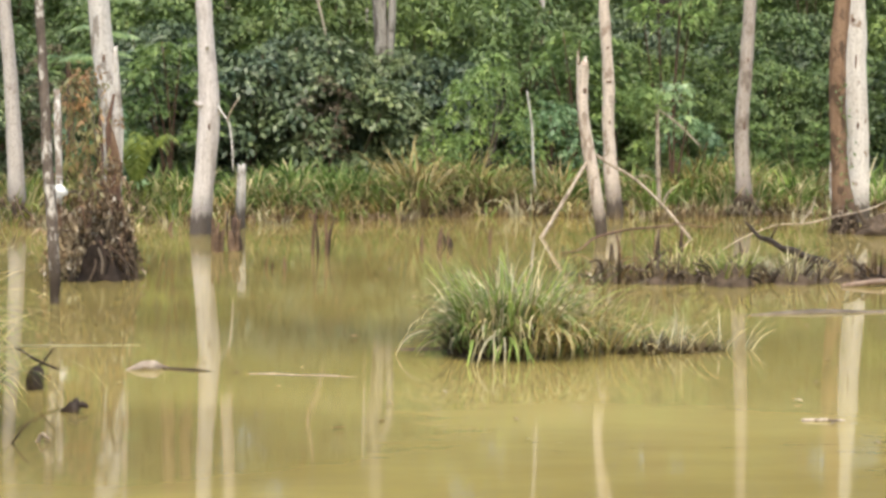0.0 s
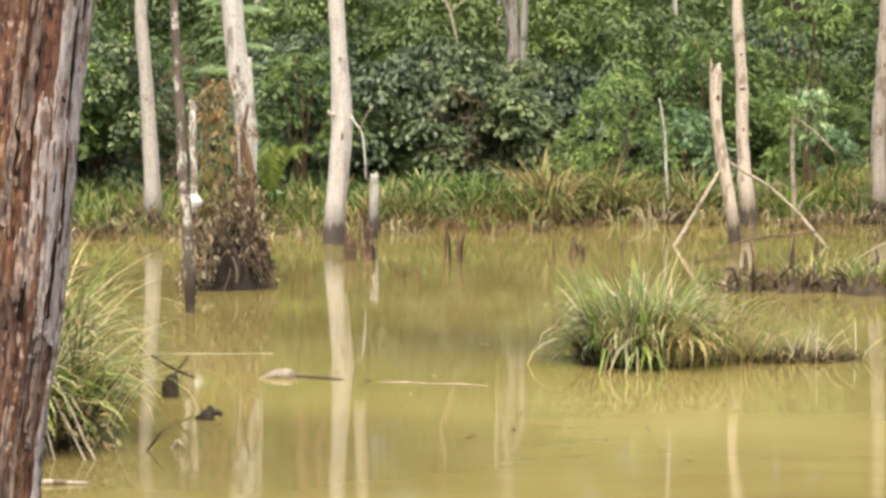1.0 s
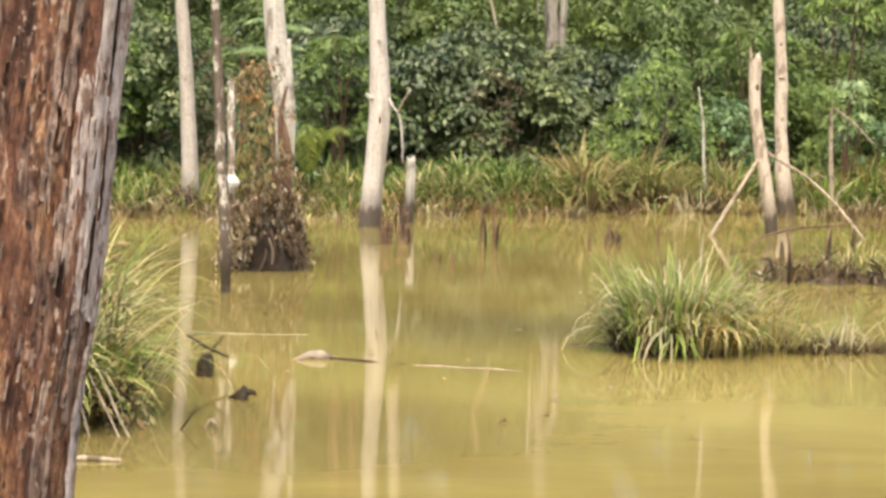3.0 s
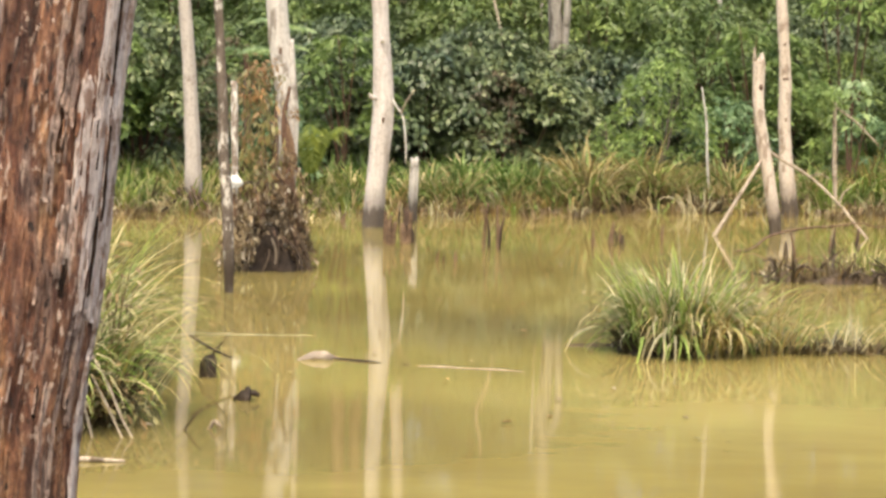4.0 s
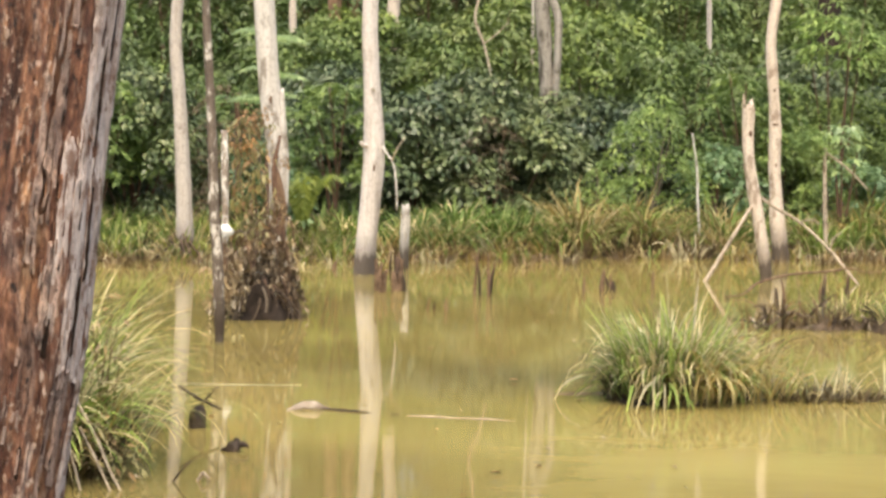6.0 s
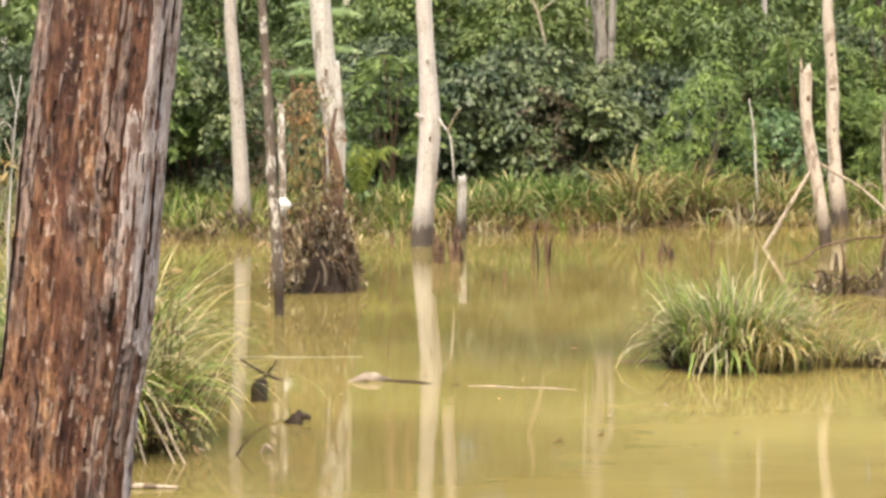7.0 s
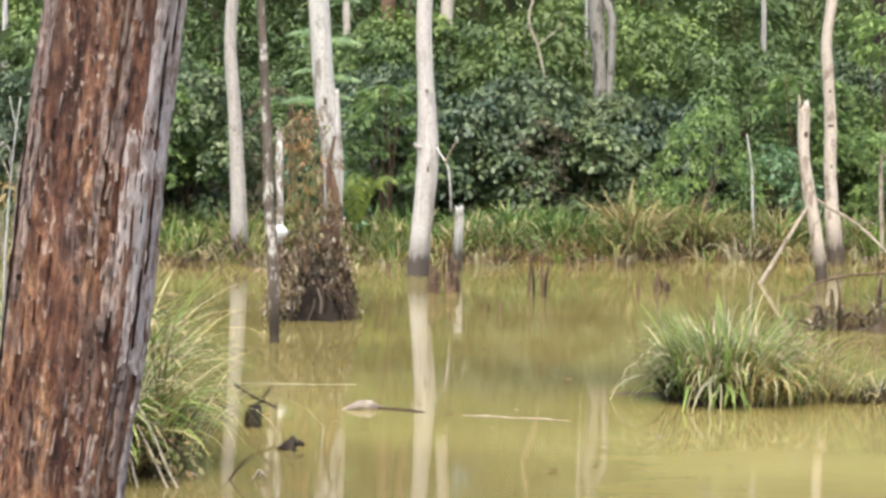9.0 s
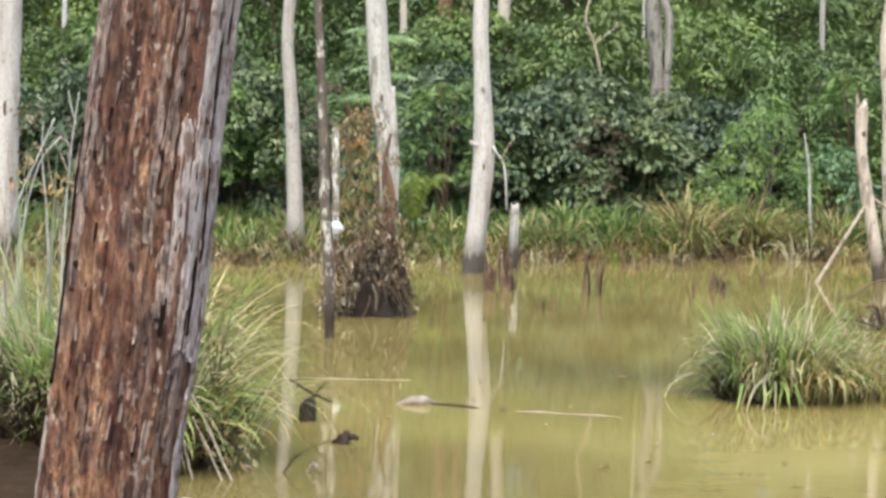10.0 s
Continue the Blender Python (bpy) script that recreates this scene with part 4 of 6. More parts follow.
# ---- leafy root mound at the peeling trunk ----
rg = np.random.default_rng(61)
mound = thing("root_mound", -1.84, 21.0, 0, "dark rotting root mound hung with withered leaves", "root mound")
vs, fs = [], []
for i in range(13):
    for j in range(36):
        f, th = i / 12, 2 * math.pi * j / 36
        c, q = math.cos(th), math.sin(th)
        r = 0.42 * (1 - f) ** 1.15 * (1 + 0.5 * noise.noise(Vector((c * 2, q * 2, f * 3))) + 0.25 * noise.noise(Vector((c * 6, q * 6, f * 8)))) + 0.03
        vs.append((r * c, r * 0.8 * q, -0.15 + f * 0.62))
for i in range(12):
    for j in range(36):
        k = (j + 1) % 36
        fs.append((i * 36 + j, i * 36 + k, (i + 1) * 36 + k, (i + 1) * 36 + j))
part("root_body", mesh_of("root_body", vs, fs, ROOT_ROTTEN), mound)
for i in range(40):
    a = rg.uniform(0, 6.28)
    r0, r1 = rg.uniform(0.10, 0.30), rg.uniform(0.26, 0.47)
    h = rg.uniform(0.15, 0.5)
    part("root", tube("root", [(r0 * math.cos(a), r0 * 0.8 * math.sin(a), h, 0.011), ((r0 + r1) / 2 * math.cos(a + 0.2), (r0 + r1) * 0.4 * math.sin(a + 0.2), h * 0.6, 0.013), (r1 * math.cos(a), r1 * 0.8 * math.sin(a), -0.1, 0.009)], (BARK_BROWN, WOOD_GREY, MUD)[i % 3], 6, 4, 0.15, i), mound)


def cloud(n, boxes, rg):
    """Points in soft upright ellipsoids (x, y, z, rx, ry, rz)."""
    b = np.array(boxes)
    p = rg.choice(len(b), n, p=(b[:, 3] * b[:, 5]) / (b[:, 3] * b[:, 5]).sum())
    o = unit(rg.normal(0, 1, (n, 3)))
    return b[p, :3] + o * b[p, 3:] * (rg.uniform(0, 1, n) ** 0.45)[:, None], o


def festoon(rg, n, tops, reach, fall, per, cx=-1.82, y0=21.4, side=(0, 6.28)):
    """Leaves strung along vines that spring from the trunk and hang outwards: their places, facings, and the vines' rows."""
    pos, out, rows = [], [], []
    for i in range(n):
        zt, a, re = rg.uniform(*tops), rg.uniform(*side), rg.uniform(*reach)
        zb = max(0.06, zt - rg.uniform(*fall))
        lift = rg.uniform(0.0, 0.12)
        s = np.sort(rg.uniform(0.05, 1, per))[:, None]
        sx = cx + 0.05 * math.cos(a) + 0.05 * rg.normal()
        line = lambda q: np.concatenate([sx + re * math.cos(a) * q ** 0.6, y0 - 0.2 + re * 0.8 * math.sin(a) * q ** 0.6, zt + lift * np.sin(q * 3.14) - (zt - zb) * q ** 1.6], 1)
        pos.append(line(s) + rg.normal(0, 0.022, (per, 3)))
        out.append(np.tile([math.cos(a), math.sin(a), -0.2], (per, 1)))
        rows.append([(*p, r) for p, r in zip(line(np.array([[0.0], [0.35], [0.7], [1.0]])), (0.009, 0.008, 0.006, 0.004))])
    return np.concatenate(pos), np.concatenate(out), rows


MO = np.array([-1.85, 21.2, 0])


def hanging(name, label, category, rg, mat, leaf, stem, fest):
    pos, out, rows = fest
    root = thing(name, *MO, label, category)
    for i, r in enumerate(rows[::4]):
        part("vine", tube("vine", [(a - MO[0], b - MO[1], c, d) for a, b, c, d in r], stem, 5, 4, 0.1, i), root)
    part("foliage", leaves("foliage", pos - MO, out, leaf, mat, rg, 0.36, 1.7, 0.12), root)["kind"] = "stuff"
    return root


hanging("withered_vine", "withered brown vine leaves hanging over root mound", "dead vine", rg, LEAF_ROT, 0.085, WOOD_GREY, festoon(rg, 84, (0.3, 0.95), (0.10, 0.40), (0.2, 0.65), 20, -1.87))
hanging("withered_vine", "dark withered leaves trailing to the water", "dead vine", rg, LEAF_ROT, 0.08, MUD, festoon(rg, 90, (0.25, 0.6), (0.24, 0.46), (0.25, 0.6), 16, -1.86))
hanging("withered_vine", "tan withered leaves strung down the peeling trunk", "dead vine", rg, LEAF_DEAD, 0.075, BARK_BROWN, festoon(rg, 60, (0.4, 1.25), (0.06, 0.32), (0.2, 0.7), 13, -1.78))
hanging("climbing_vine", "olive climbing vine between the pale trunks", "climber", rg, LEAF_CLIMBER, 0.105, WOOD_GREY, festoon(rg, 38, (0.85, 2.15), (0.05, 0.26), (0.2, 0.6), 14, -2.03))
hanging("withered_vine", "tan withered leaves round the white stem foot", "dead vine", rg, LEAF_DEAD, 0.08, BARK_BROWN, festoon(rg, 34, (0.3, 0.85), (0.05, 0.22), (0.2, 0.6), 13, -2.2, 20.85))
hanging("bleached_vine", "few curled whitish dead leaves on root mound", "dead vine", rg, LEAF_BLEACHED, 0.085, BARK_BROWN, festoon(rg, 9, (0.5, 1.1), (0.15, 0.35), (0.3, 0.6), 3, -1.76, side=(3.6, 5.8)))
pos, out = cloud(260, [(-1.99, 21.2, 2.12, 0.19, 0.1, 0.17), (-2.08, 21.2, 1.88, 0.15, 0.1, 0.14), (-1.68, 21.5, 1.66, 0.06, 0.08, 0.10), (-1.72, 21.4, 1.15, 0.08, 0.08, 0.15)], rg)
thing("rust_foliage", -2.0, 21.2, 1.9, "cluster of rust-orange dying leaves on trunk", "dead foliage", me=leaves("rust_foliage", pos - [-2.0, 21.2, 1.9], out, 0.065, LEAF_ORANGE, rg, 0.40, 1.1, 0.3))
# brown climber stems clasping the lower trunk
cl = thing("clasping_stems", -1.8, 21.75, 0, "twisted brown climber stems clasping the pale trunk", "climber")
for i, (x0, x1, x2, top, r) in enumerate(((-0.16, -0.02, 0.05, 1.7, 0.045), (0.12, 0.10, 0.0, 1.95, 0.04), (0.02, 0.06, 0.10, 1.55, 0.05), (-0.08, -0.12, -0.05, 1.1, 0.035), (0.22, 0.16, 0.12, 0.95, 0.03))):
    part("stem", tube("stem", [(x0, -0.12, -0.1, r * 1.2), (x1, -0.1, top * 0.45, r), (x2, -0.07, top * 0.8, r * 0.8), (x1 * 0.6, -0.02, top, r * 0.35)], (BARK_TAN, BARK_BROWN)[i % 2], 9, 6, 0.18, i + 3), cl)
# a white bracket fungus, rounded above and flat below
vs, fs = [(0, 0, 0.07)], []
for i in range(1, 7):
    for j in range(16):
        th, f = 2 * math.pi * j / 16, i / 6
        rr = 0.070 * math.sin(f * 2.6) * (1 + 0.45 * noise.noise(Vector((math.cos(th), math.sin(th), f * 2))))
        vs.append((rr * math.cos(th), rr * 0.7 * math.sin(th), 0.072 * math.cos(f * 2.6)))
for j in range(16):
    fs.append((0, 1 + j, 1 + (j + 1) % 16))
for i in range(5):
    for j in range(16):
        k = (j + 1) % 16
        fs.append((1 + i * 16 + j, 1 + (i + 1) * 16 + j, 1 + (i + 1) * 16 + k, 1 + i * 16 + k))
fs.append(tuple(1 + 80 + j for j in range(16)))
thing("bracket_fungus", -2.216, 20.72, 0.947, "bright white rounded lump stuck on thin trunk", "fungus", me=mesh_of("bracket_fungus", vs, fs, WHITE_SHELL))


for cx, cy, rr, n, lab in ((8.45, 28.45, 0.34, 420, "brown dead leaves heaped round the dark trunk foot"), (-3.92, 30.0, 0.46, 420, "brown dead leaves heaped round the grey trunk foot"), (7.9, 32.6, 0.3, 260, "brown dead leaves heaped round the dark trunk foot")):
    pos, out = cloud(n, [(0, 0, 0.06, rr * 1.2, rr, 0.10), (-0.1, 0, 0.2, rr * 0.7, rr * 0.7, 0.22)], rg)
    pos[:, 2] = np.abs(pos[:, 2])
    heap = thing("litter_heap", cx, cy, max(float(ground_z(cx, cy)), 0) - 0.02, lab, "leaf litter", "leaf litter at tree feet")
    part("leaf_litter", leaves("leaf_litter", pos, out, 0.075, LEAF_ROT, rg, 0.35, 0.8, 0.3), heap)["kind"] = "stuff"
    for i in range(9):
        a, l = rg.uniform(0, 6.28), rg.uniform(0.2, 0.5)
        part("root", tube("root", [(0.1 * math.cos(a), 0.1 * math.sin(a), l * 0.9, 0.02), (rr * 0.7 * math.cos(a), rr * 0.7 * math.sin(a), l * 0.35, 0.022), (rr * 1.2 * math.cos(a), rr * 1.1 * math.sin(a), -0.05, 0.012)], (MUD, BARK_BROWN)[i % 2], 6, 4, 0.15, i), heap)


# ---- tree fern and ferns behind the mound ----
def frond(rg, length, rise, az, material, n=26, fall=0.25, hang=(0.25, 0.55)):
    """One arching frond: a rib with paired leaflets."""
    s = np.linspace(0, 1, n)
    r, z = length * (s * 0.95), length * (rise * s - (rise + fall) * s ** 2.2)
    ctr = np.stack([r * math.cos(az), r * math.sin(az), z], 1)
    side = np.array([-math.sin(az), math.cos(az), 0])
    vs, fs = [], []
    for i in range(2, n):
        w = length * 0.26 * math.sin(math.pi * min(1, 0.15 + 0.85 * s[i])) ** 0.8
        d = ctr[i] - ctr[i - 1]
        for sg in (-1, 1):
            b = len(vs)
            tip = ctr[i] + side * sg * w + d * 1.2 + np.array([0, 0, -w * rg.uniform(*hang)])
            mid = (ctr[i] + tip) / 2
            vs += [ctr[i], mid + d * 0.45 + np.array([0, 0, 0.01]), tip, mid - d * 0.35]
            fs += [(b, b + 1, b + 2), (b, b + 2, b + 3)]
    return fast_mesh("frond", np.array(vs), np.array(fs), material)


def fern(x, y, z, h, length, count, material, label, seed, trunk=True):
    rg = np.random.default_rng(seed)
    root = thing("tree_fern" if trunk else "fern", x, y, z, label, "fern", "ferns on the bank")
    if trunk:
        part("trunk", tube("trunk", [(0, 0, -0.2, 0.06), (0.02, 0, h * 0.5, 0.045), (0, 0, h, 0.04)], BARK_BROWN, 10, 5, 0.2, seed), root)
    for i in range(count):
        f = part("frond", frond(rg, length * rg.uniform(0.8, 1.15), rg.uniform(0.35, 0.75) + (0 if trunk else 1.0), 2 * math.pi * i / count + rg.uniform(-0.2, 0.2), material, 26, 0.25 if trunk else -0.45), root)
        f.location = (0, 0, h)
        if not trunk:
            f.scale = (0.55, 0.55, 1.15)
    return root


gz = lambda x, y: float(ground_z(x, y)) - 0.02
def hung_fern(x, y, z, length, count, material, label, seed):
    """A tree fern whose crown stands at height z."""
    g = gz(x, y)
    return fern(x, y, g, z - g, length, count, material, label, seed)


TF = "tree fern with drooping light green fronds"
tf = thing("tree_fern", -2.68, 31.0, gz(-2.68, 31.0), TF, "fern", "ferns on the bank")
part("trunk", tube("trunk", [(0, 0, -0.2, 0.06), (0.02, 0, 2.0, 0.045), (0.0, 0, 4.0, 0.03)], BARK_BROWN, 10, 6, 0.2, 71), tf)
rg = np.random.default_rng(71)
for z, az, l in ((4.1, 0.1, 0.62), (4.15, 0.6, 0.5), (3.42, -0.1, 0.66), (3.45, 0.3, 0.5), (3.38, -0.7, 0.5), (2.85, 0.0, 0.66), (2.85, -0.5, 0.5), (2.55, -0.25, 0.55), (2.5, -0.9, 0.45), (2.35, 0.1, 0.5), (3.55, 3.2, 0.62), (3.5, 3.9, 0.5), (2.95, 3.0, 0.5), (2.5, 3.25, 0.66), (2.5, 3.8, 0.5)):
    fr = part("frond", frond(rg, l, rg.uniform(0.40, 0.55), az, FERN_PALE, 30, 0.10, (0.6, 1.1)), tf)
    fr.location = (0, 0, z - gz(-2.68, 31.0))
hung_fern(-3.25, 31.8, 2.45, 0.6, 8, FERN, TF, 75)
fern(-2.12, 30.9, gz(-2.12, 30.9), 0.45, 1.15, 11, LEAF_YELLOW, "yellow-green arching fern on the bank", 74, False)

# ---- reed beds along the far bank ----
def reed_bed(name, x0, x1, n, depth0, depth1, h0, h1, width, material, label, seed, spread=0.8, per=26, rad=0.14):
    """Reeds growing in many overlapping clumps."""
    rg = np.random.default_rng(seed)
    c = n // per
    cx, cd, ch = rg.uniform(x0, x1, c), rg.uniform(depth0, depth1, c), rg.uniform(0.7, 1.3, c)
    k = np.repeat(np.arange(c), per)
    n = c * per
    a, q = rg.uniform(0, 6.28, n), np.sqrt(rg.uniform(0, 1, n))
    x = cx[k] + rad * q * np.cos(a)
    y = far_shore(x) + cd[k] + rad * q * np.sin(a) - 0.12 * np.sin(x * 1.7)
    base = np.stack([x, y, np.maximum(ground_z(x, y), 0.0) - 0.04], 1)
    L = rg.uniform(h0, h1, n) * ch[k]
    lean = np.abs(0.06 + 0.30 * q + rg.normal(0, 0.08, n))
    me = blades(name, base, a + rg.normal(0, 0.5, n), L, lean, lean + np.abs(rg.normal(spread, 0.6, n)), rg.uniform(0.6, 1.3, n) * width, material, rg, 6)
    return tagged(new(name, me), label, "reeds", kind="stuff")


# dark low stems, added to paint the shaded gaps at the reeds' feet
reed_bed("reed_thatch", -14, 16, 5200, 0.1, 3.0, 0.22, 0.5, 0.040, STUBBLE_SHADE, "short dark stems that deepen the shade under the reeds", 78, 0.9, 40, 0.25)
reed_bed("reed_bed", -14, 16, 9500, 0.0, 3.2, 0.40, 0.72, 0.040, GRASS_BANK, "dense green reeds along the far bank", 81, 1.1, 44, 0.22)
reed_bed("yellow_reed_bed", -9, -1.2, 2400, -0.2, 2.2, 0.4, 0.75, 0.036, GRASS_YELLOW, "bright yellow-green reeds on the bank", 86, 1.3, 40, 0.22)
reed_bed("rusty_reed_bed", 2.05, 3.35, 1000, 0.2, 1.9, 0.85, 1.3, 0.044, GRASS_RUST, "tall arching rust-brown reeds on the far bank", 82, 2.0, 90, 0.26)
reed_bed("rusty_reed_bed", 3.4, 5.4, 800, 0.0, 1.7, 0.6, 1.0, 0.040, GRASS_RUST, "tall rust-brown reeds on the far bank", 88, 1.7, 70, 0.24)
reed_bed("rusty_reed_bed", 6.1, 10.0, 1100, 0.0, 2.2, 0.7, 1.15, 0.036, GRASS_RUST, "tall arching rust-brown reeds on the far bank", 83, 1.8, 90, 0.26)
reed_bed("rusty_reed_bed", -1.2, 2.2, 500, 0.0, 1.2, 0.5, 0.9, 0.036, GRASS_RUST, "scattered rust-brown reeds among green ones", 77, 1.7, 30, 0.18)
reed_bed("tall_green_reeds", 5.6, 11.0, 1500, 0.1, 2.4, 0.55, 0.95, 0.040, GRASS_LUSH, "light green reeds on the far bank", 74, 1.6, 50, 0.22)
reed_bed("tall_green_reeds", -0.3, 2.0, 1300, 0.2, 1.8, 0.55, 0.88, 0.046, GRASS_BANK, "broad-bladed green reeds on the far bank", 89, 1.6, 60, 0.2)
reed_bed("tall_green_reeds", -7.5, -1.6, 1200, 0.3, 1.8, 0.5, 0.85, 0.044, GRASS_YELLOW, "broad-bladed yellow-green reeds on the bank", 80, 1.8, 40, 0.2)
reed_bed("brown_reed_stems", -14, 16, 3000, -0.35, 0.5, 0.2, 0.52, 0.034, STEM_BROWN, "dead brown reed stems along the muddy edge", 79, 0.9, 24, 0.2)
reed_bed("dry_reed_fringe", -14, 16, 2200, -0.5, 1.6, 0.25, 0.6, 0.030, GRASS_DRY, "dry straw-coloured reeds fringing the water", 84, 1.6, 14)
reed_bed("reed_fringe", -14, 16, 2200, -0.7, 0.25, 0.2, 0.5, 0.032, GRASS_RUST, "brown bent reeds fringing the water", 85, 1.5, 16)
reed_bed("drowned_stubble", -14, 16, 1500, -2.2, -0.2, 0.10, 0.34, 0.026, STEM_BROWN, "broken dead stubble standing in the shallows", 76, 0.8, 22, 0.16)
reed_bed("drowned_stubble", -14, 16, 700, -1.8, -0.2, 0.10, 0.40, 0.022, GRASS_DRY, "pale dead stubble standing in the shallows", 75, 1.2, 14, 0.14)
reed_bed("mud_litter", -14, 16, 2200, -0.8, 0.3, 0.12, 0.32, 0.034, LEAF_ROT, "brown dead leaf litter on the muddy edge", 87, 1.8, 10)

# ---- sedge tussock in the water ----
def clump(rg, n, cx, cy, rx, ry, l0, l1, a0, a1, w):
    a = rg.uniform(0, 6.28, n)
    q = np.sqrt(rg.uniform(0, 1, n))
    base = np.stack([cx + rx * q * np.cos(a), cy + ry * q * np.sin(a), np.full(n, -0.03)], 1)
    az = a + rg.normal(0, 0.85, n)
    lean = 0.08 + 0.38 * q + rg.normal(0, 0.08, n)
    return base, az, rg.uniform(l0, l1, n), np.abs(lean), np.abs(lean) + rg.uniform(a0, a1, n), w * rg.uniform(0.7, 1.3, n)


TX, TY = 1.76, 14.95
tus = thing("sedge_tussock", TX, TY, 0, "green arching sedge tussock with straw tips in water", "sedge tussock")
vs, fs = [], []
for i in range(8):
    for j in range(26):
        f, th = i / 7, 2 * math.pi * j / 26
        r = (1 - f ** 2) ** 0.5 + 0.02
        k = 1 + 0.2 * noise.noise(Vector((math.cos(th) * 2, math.sin(th) * 2, f * 2)))
        vs.append((0.46 * r * k * math.cos(th), 0.30 * r * k * math.sin(th), -0.1 + 0.24 * f))
for i in range(7):
    for j in range(26):
        k = (j + 1) % 26
        fs.append((i * 26 + j, i * 26 + k, (i + 1) * 26 + k, (i + 1) * 26 + j))
part("root_mat", mesh_of("root_mat", vs, fs, WOOD_WET_SHADED), tus, "dark matted roots")
rg = np.random.default_rng(91)
def fan(rg, n, rx, ry, l0, l1, lean, bend, w, cx=0.0, cy=0.0):
    """Blades that rise close together from a crown and fan outwards, the outer ones lower."""
    a, q = rg.uniform(0, 6.28, n), np.sqrt(rg.uniform(0, 1, n))
    base = np.stack([cx + rx * q * np.cos(a), cy + ry * q * np.sin(a), np.full(n, -0.03)], 1)
    az = a + rg.normal(0, 0.6, n)
    e0 = np.abs(lean * q + rg.normal(0, 0.10, n))
    return base, az, rg.uniform(l0, l1, n) * (1.05 - 0.2 * q), e0, e0 + np.abs(rg.normal(bend, 0.45 * bend, n)), w * rg.uniform(0.6, 1.35, n)


# dark inner blades paint the shade low inside the tussock
part("dark_thatch", blades("dark_thatch", *fan(rg, 420, 0.40, 0.26, 0.2, 0.6, 0.5, 0.7, 0.022), STUBBLE_SHADE, rg, 5, 1.3), tus)["kind"] = "stuff"
part("green_foliage", blades("green_foliage", *fan(rg, 340, 0.34, 0.24, 0.5, 0.95, 0.40, 1.9, 0.022, -0.05), GRASS, rg, 10, 2.8), tus)["kind"] = "stuff"
part("outer_foliage", blades("outer_foliage", *fan(rg, 150, 0.36, 0.26, 0.45, 0.8, 0.65, 1.6, 0.016), GRASS_BANK, rg, 9, 2.2), tus)["kind"] = "stuff"
part("dry_foliage", blades("dry_foliage", *fan(rg, 290, 0.36, 0.26, 0.5, 1.12, 0.42, 2.4, 0.017, 0.06), GRASS_DRY, rg, 9, 2.4), tus)["kind"] = "stuff"
part("rusty_foliage", blades("rusty_foliage", *fan(rg, 300, 0.42, 0.25, 0.55, 1.12, 0.42, 1.9, 0.013, 0.14), GRASS_RUST, rg, 8, 1.8), tus)["kind"] = "stuff"
BL = []
for i in range(24):
    dry = i % 4 == 1
    hang = i % 5 < 2
    l = rg.uniform(0.6, 0.92) if hang else rg.uniform(0.5, 0.88)
    BL.append(blades("blade", np.zeros((1, 3)), np.zeros(1), np.array([l]), np.array([rg.uniform(0.05, 0.4)]), np.array([rg.uniform(2.5, 3.0) if hang else rg.uniform(0.5, 1.8)]), np.array([rg.uniform(0.028, 0.050)]), GRASS_DRY if dry else GRASS_LUSH if hang or i % 3 == 0 else GRASS, rg, 10, rg.uniform(0.9, 1.5) if hang else rg.uniform(1.4, 2.6)))
for i in range(190):
    a, q = rg.uniform(0, 6.28), math.sqrt(rg.uniform(0.02, 0.8))
    b = part("blade", BL[i % 24], tus)
    b.location, b.rotation_euler = (0.36 * q * math.cos(a), 0.26 * q * math.sin(a), -0.02), (rg.normal(0, 0.12), rg.normal(0, 0.12), a + rg.normal(0, 0.8))

# sparse straw grass on the mud spit beside the tussock
rg = np.random.default_rng(92)
for cx, cy, rx, ry, n, l0, l1, lab in (
    (2.75, 15.15, 0.55, 0.22, 75, 0.25, 0.6, "thin pale straw grass standing in shallow water"),
    (3.35, 15.3, 0.45, 0.2, 38, 0.15, 0.45, "thin pale straw grass standing in shallow water"),
    (4.45, 21.2, 0.32, 0.2, 150, 0.3, 0.75, "yellowish grass clump growing on floating debris"),
    (5.6, 21.0, 0.5, 0.2, 90, 0.2, 0.5, "yellowish grass clump growing on floating debris"),
    (2.38, 15.15, 0.36, 0.25, 170, 0.3, 0.66, "olive-brown grass beside the green tussock"),
    (1.8, 15.2, 0.42, 0.2, 120, 0.5, 0.92, "thin tan grass standing among the green tussock"),
    (5.05, 20.9, 0.22, 0.15, 60, 0.3, 0.6, "dry grass tuft growing on floating debris"),
    (2.35, 16.4, 0.5, 0.3, 160, 0.35, 0.75, "pale grass standing behind the green tussock"),
):
    b, az, L, e0, e1, w = clump(rg, n, 0, 0, rx, ry, l0, l1, 0.4, 1.8, 0.012)
    thing("straw_grass", cx, cy, 0, lab, "grass", "grass clumps in the water", me=blades("straw_grass", b, az, L, e0, e1, w, GRASS_DRY if n not in (160, 150, 170, 120) else GRASS_YELLOW if n == 150 else GRASS_RUST, rg, 6))

rgm = np.random.default_rng(94)
b, az, L, e0, e1, w = clump(rgm, 420, 0, 0, 0.75, 0.22, 0.06, 0.22, 0.3, 2.2, 0.022)
thing("rotting_stubble", 2.75, 15.15, 0, "dark rotting stubble round the tussock foot", "stubble", kind="stuff", me=blades("rotting_stubble", b, az, L, e0, e1, w, STUBBLE_SHADE, rgm, 5))

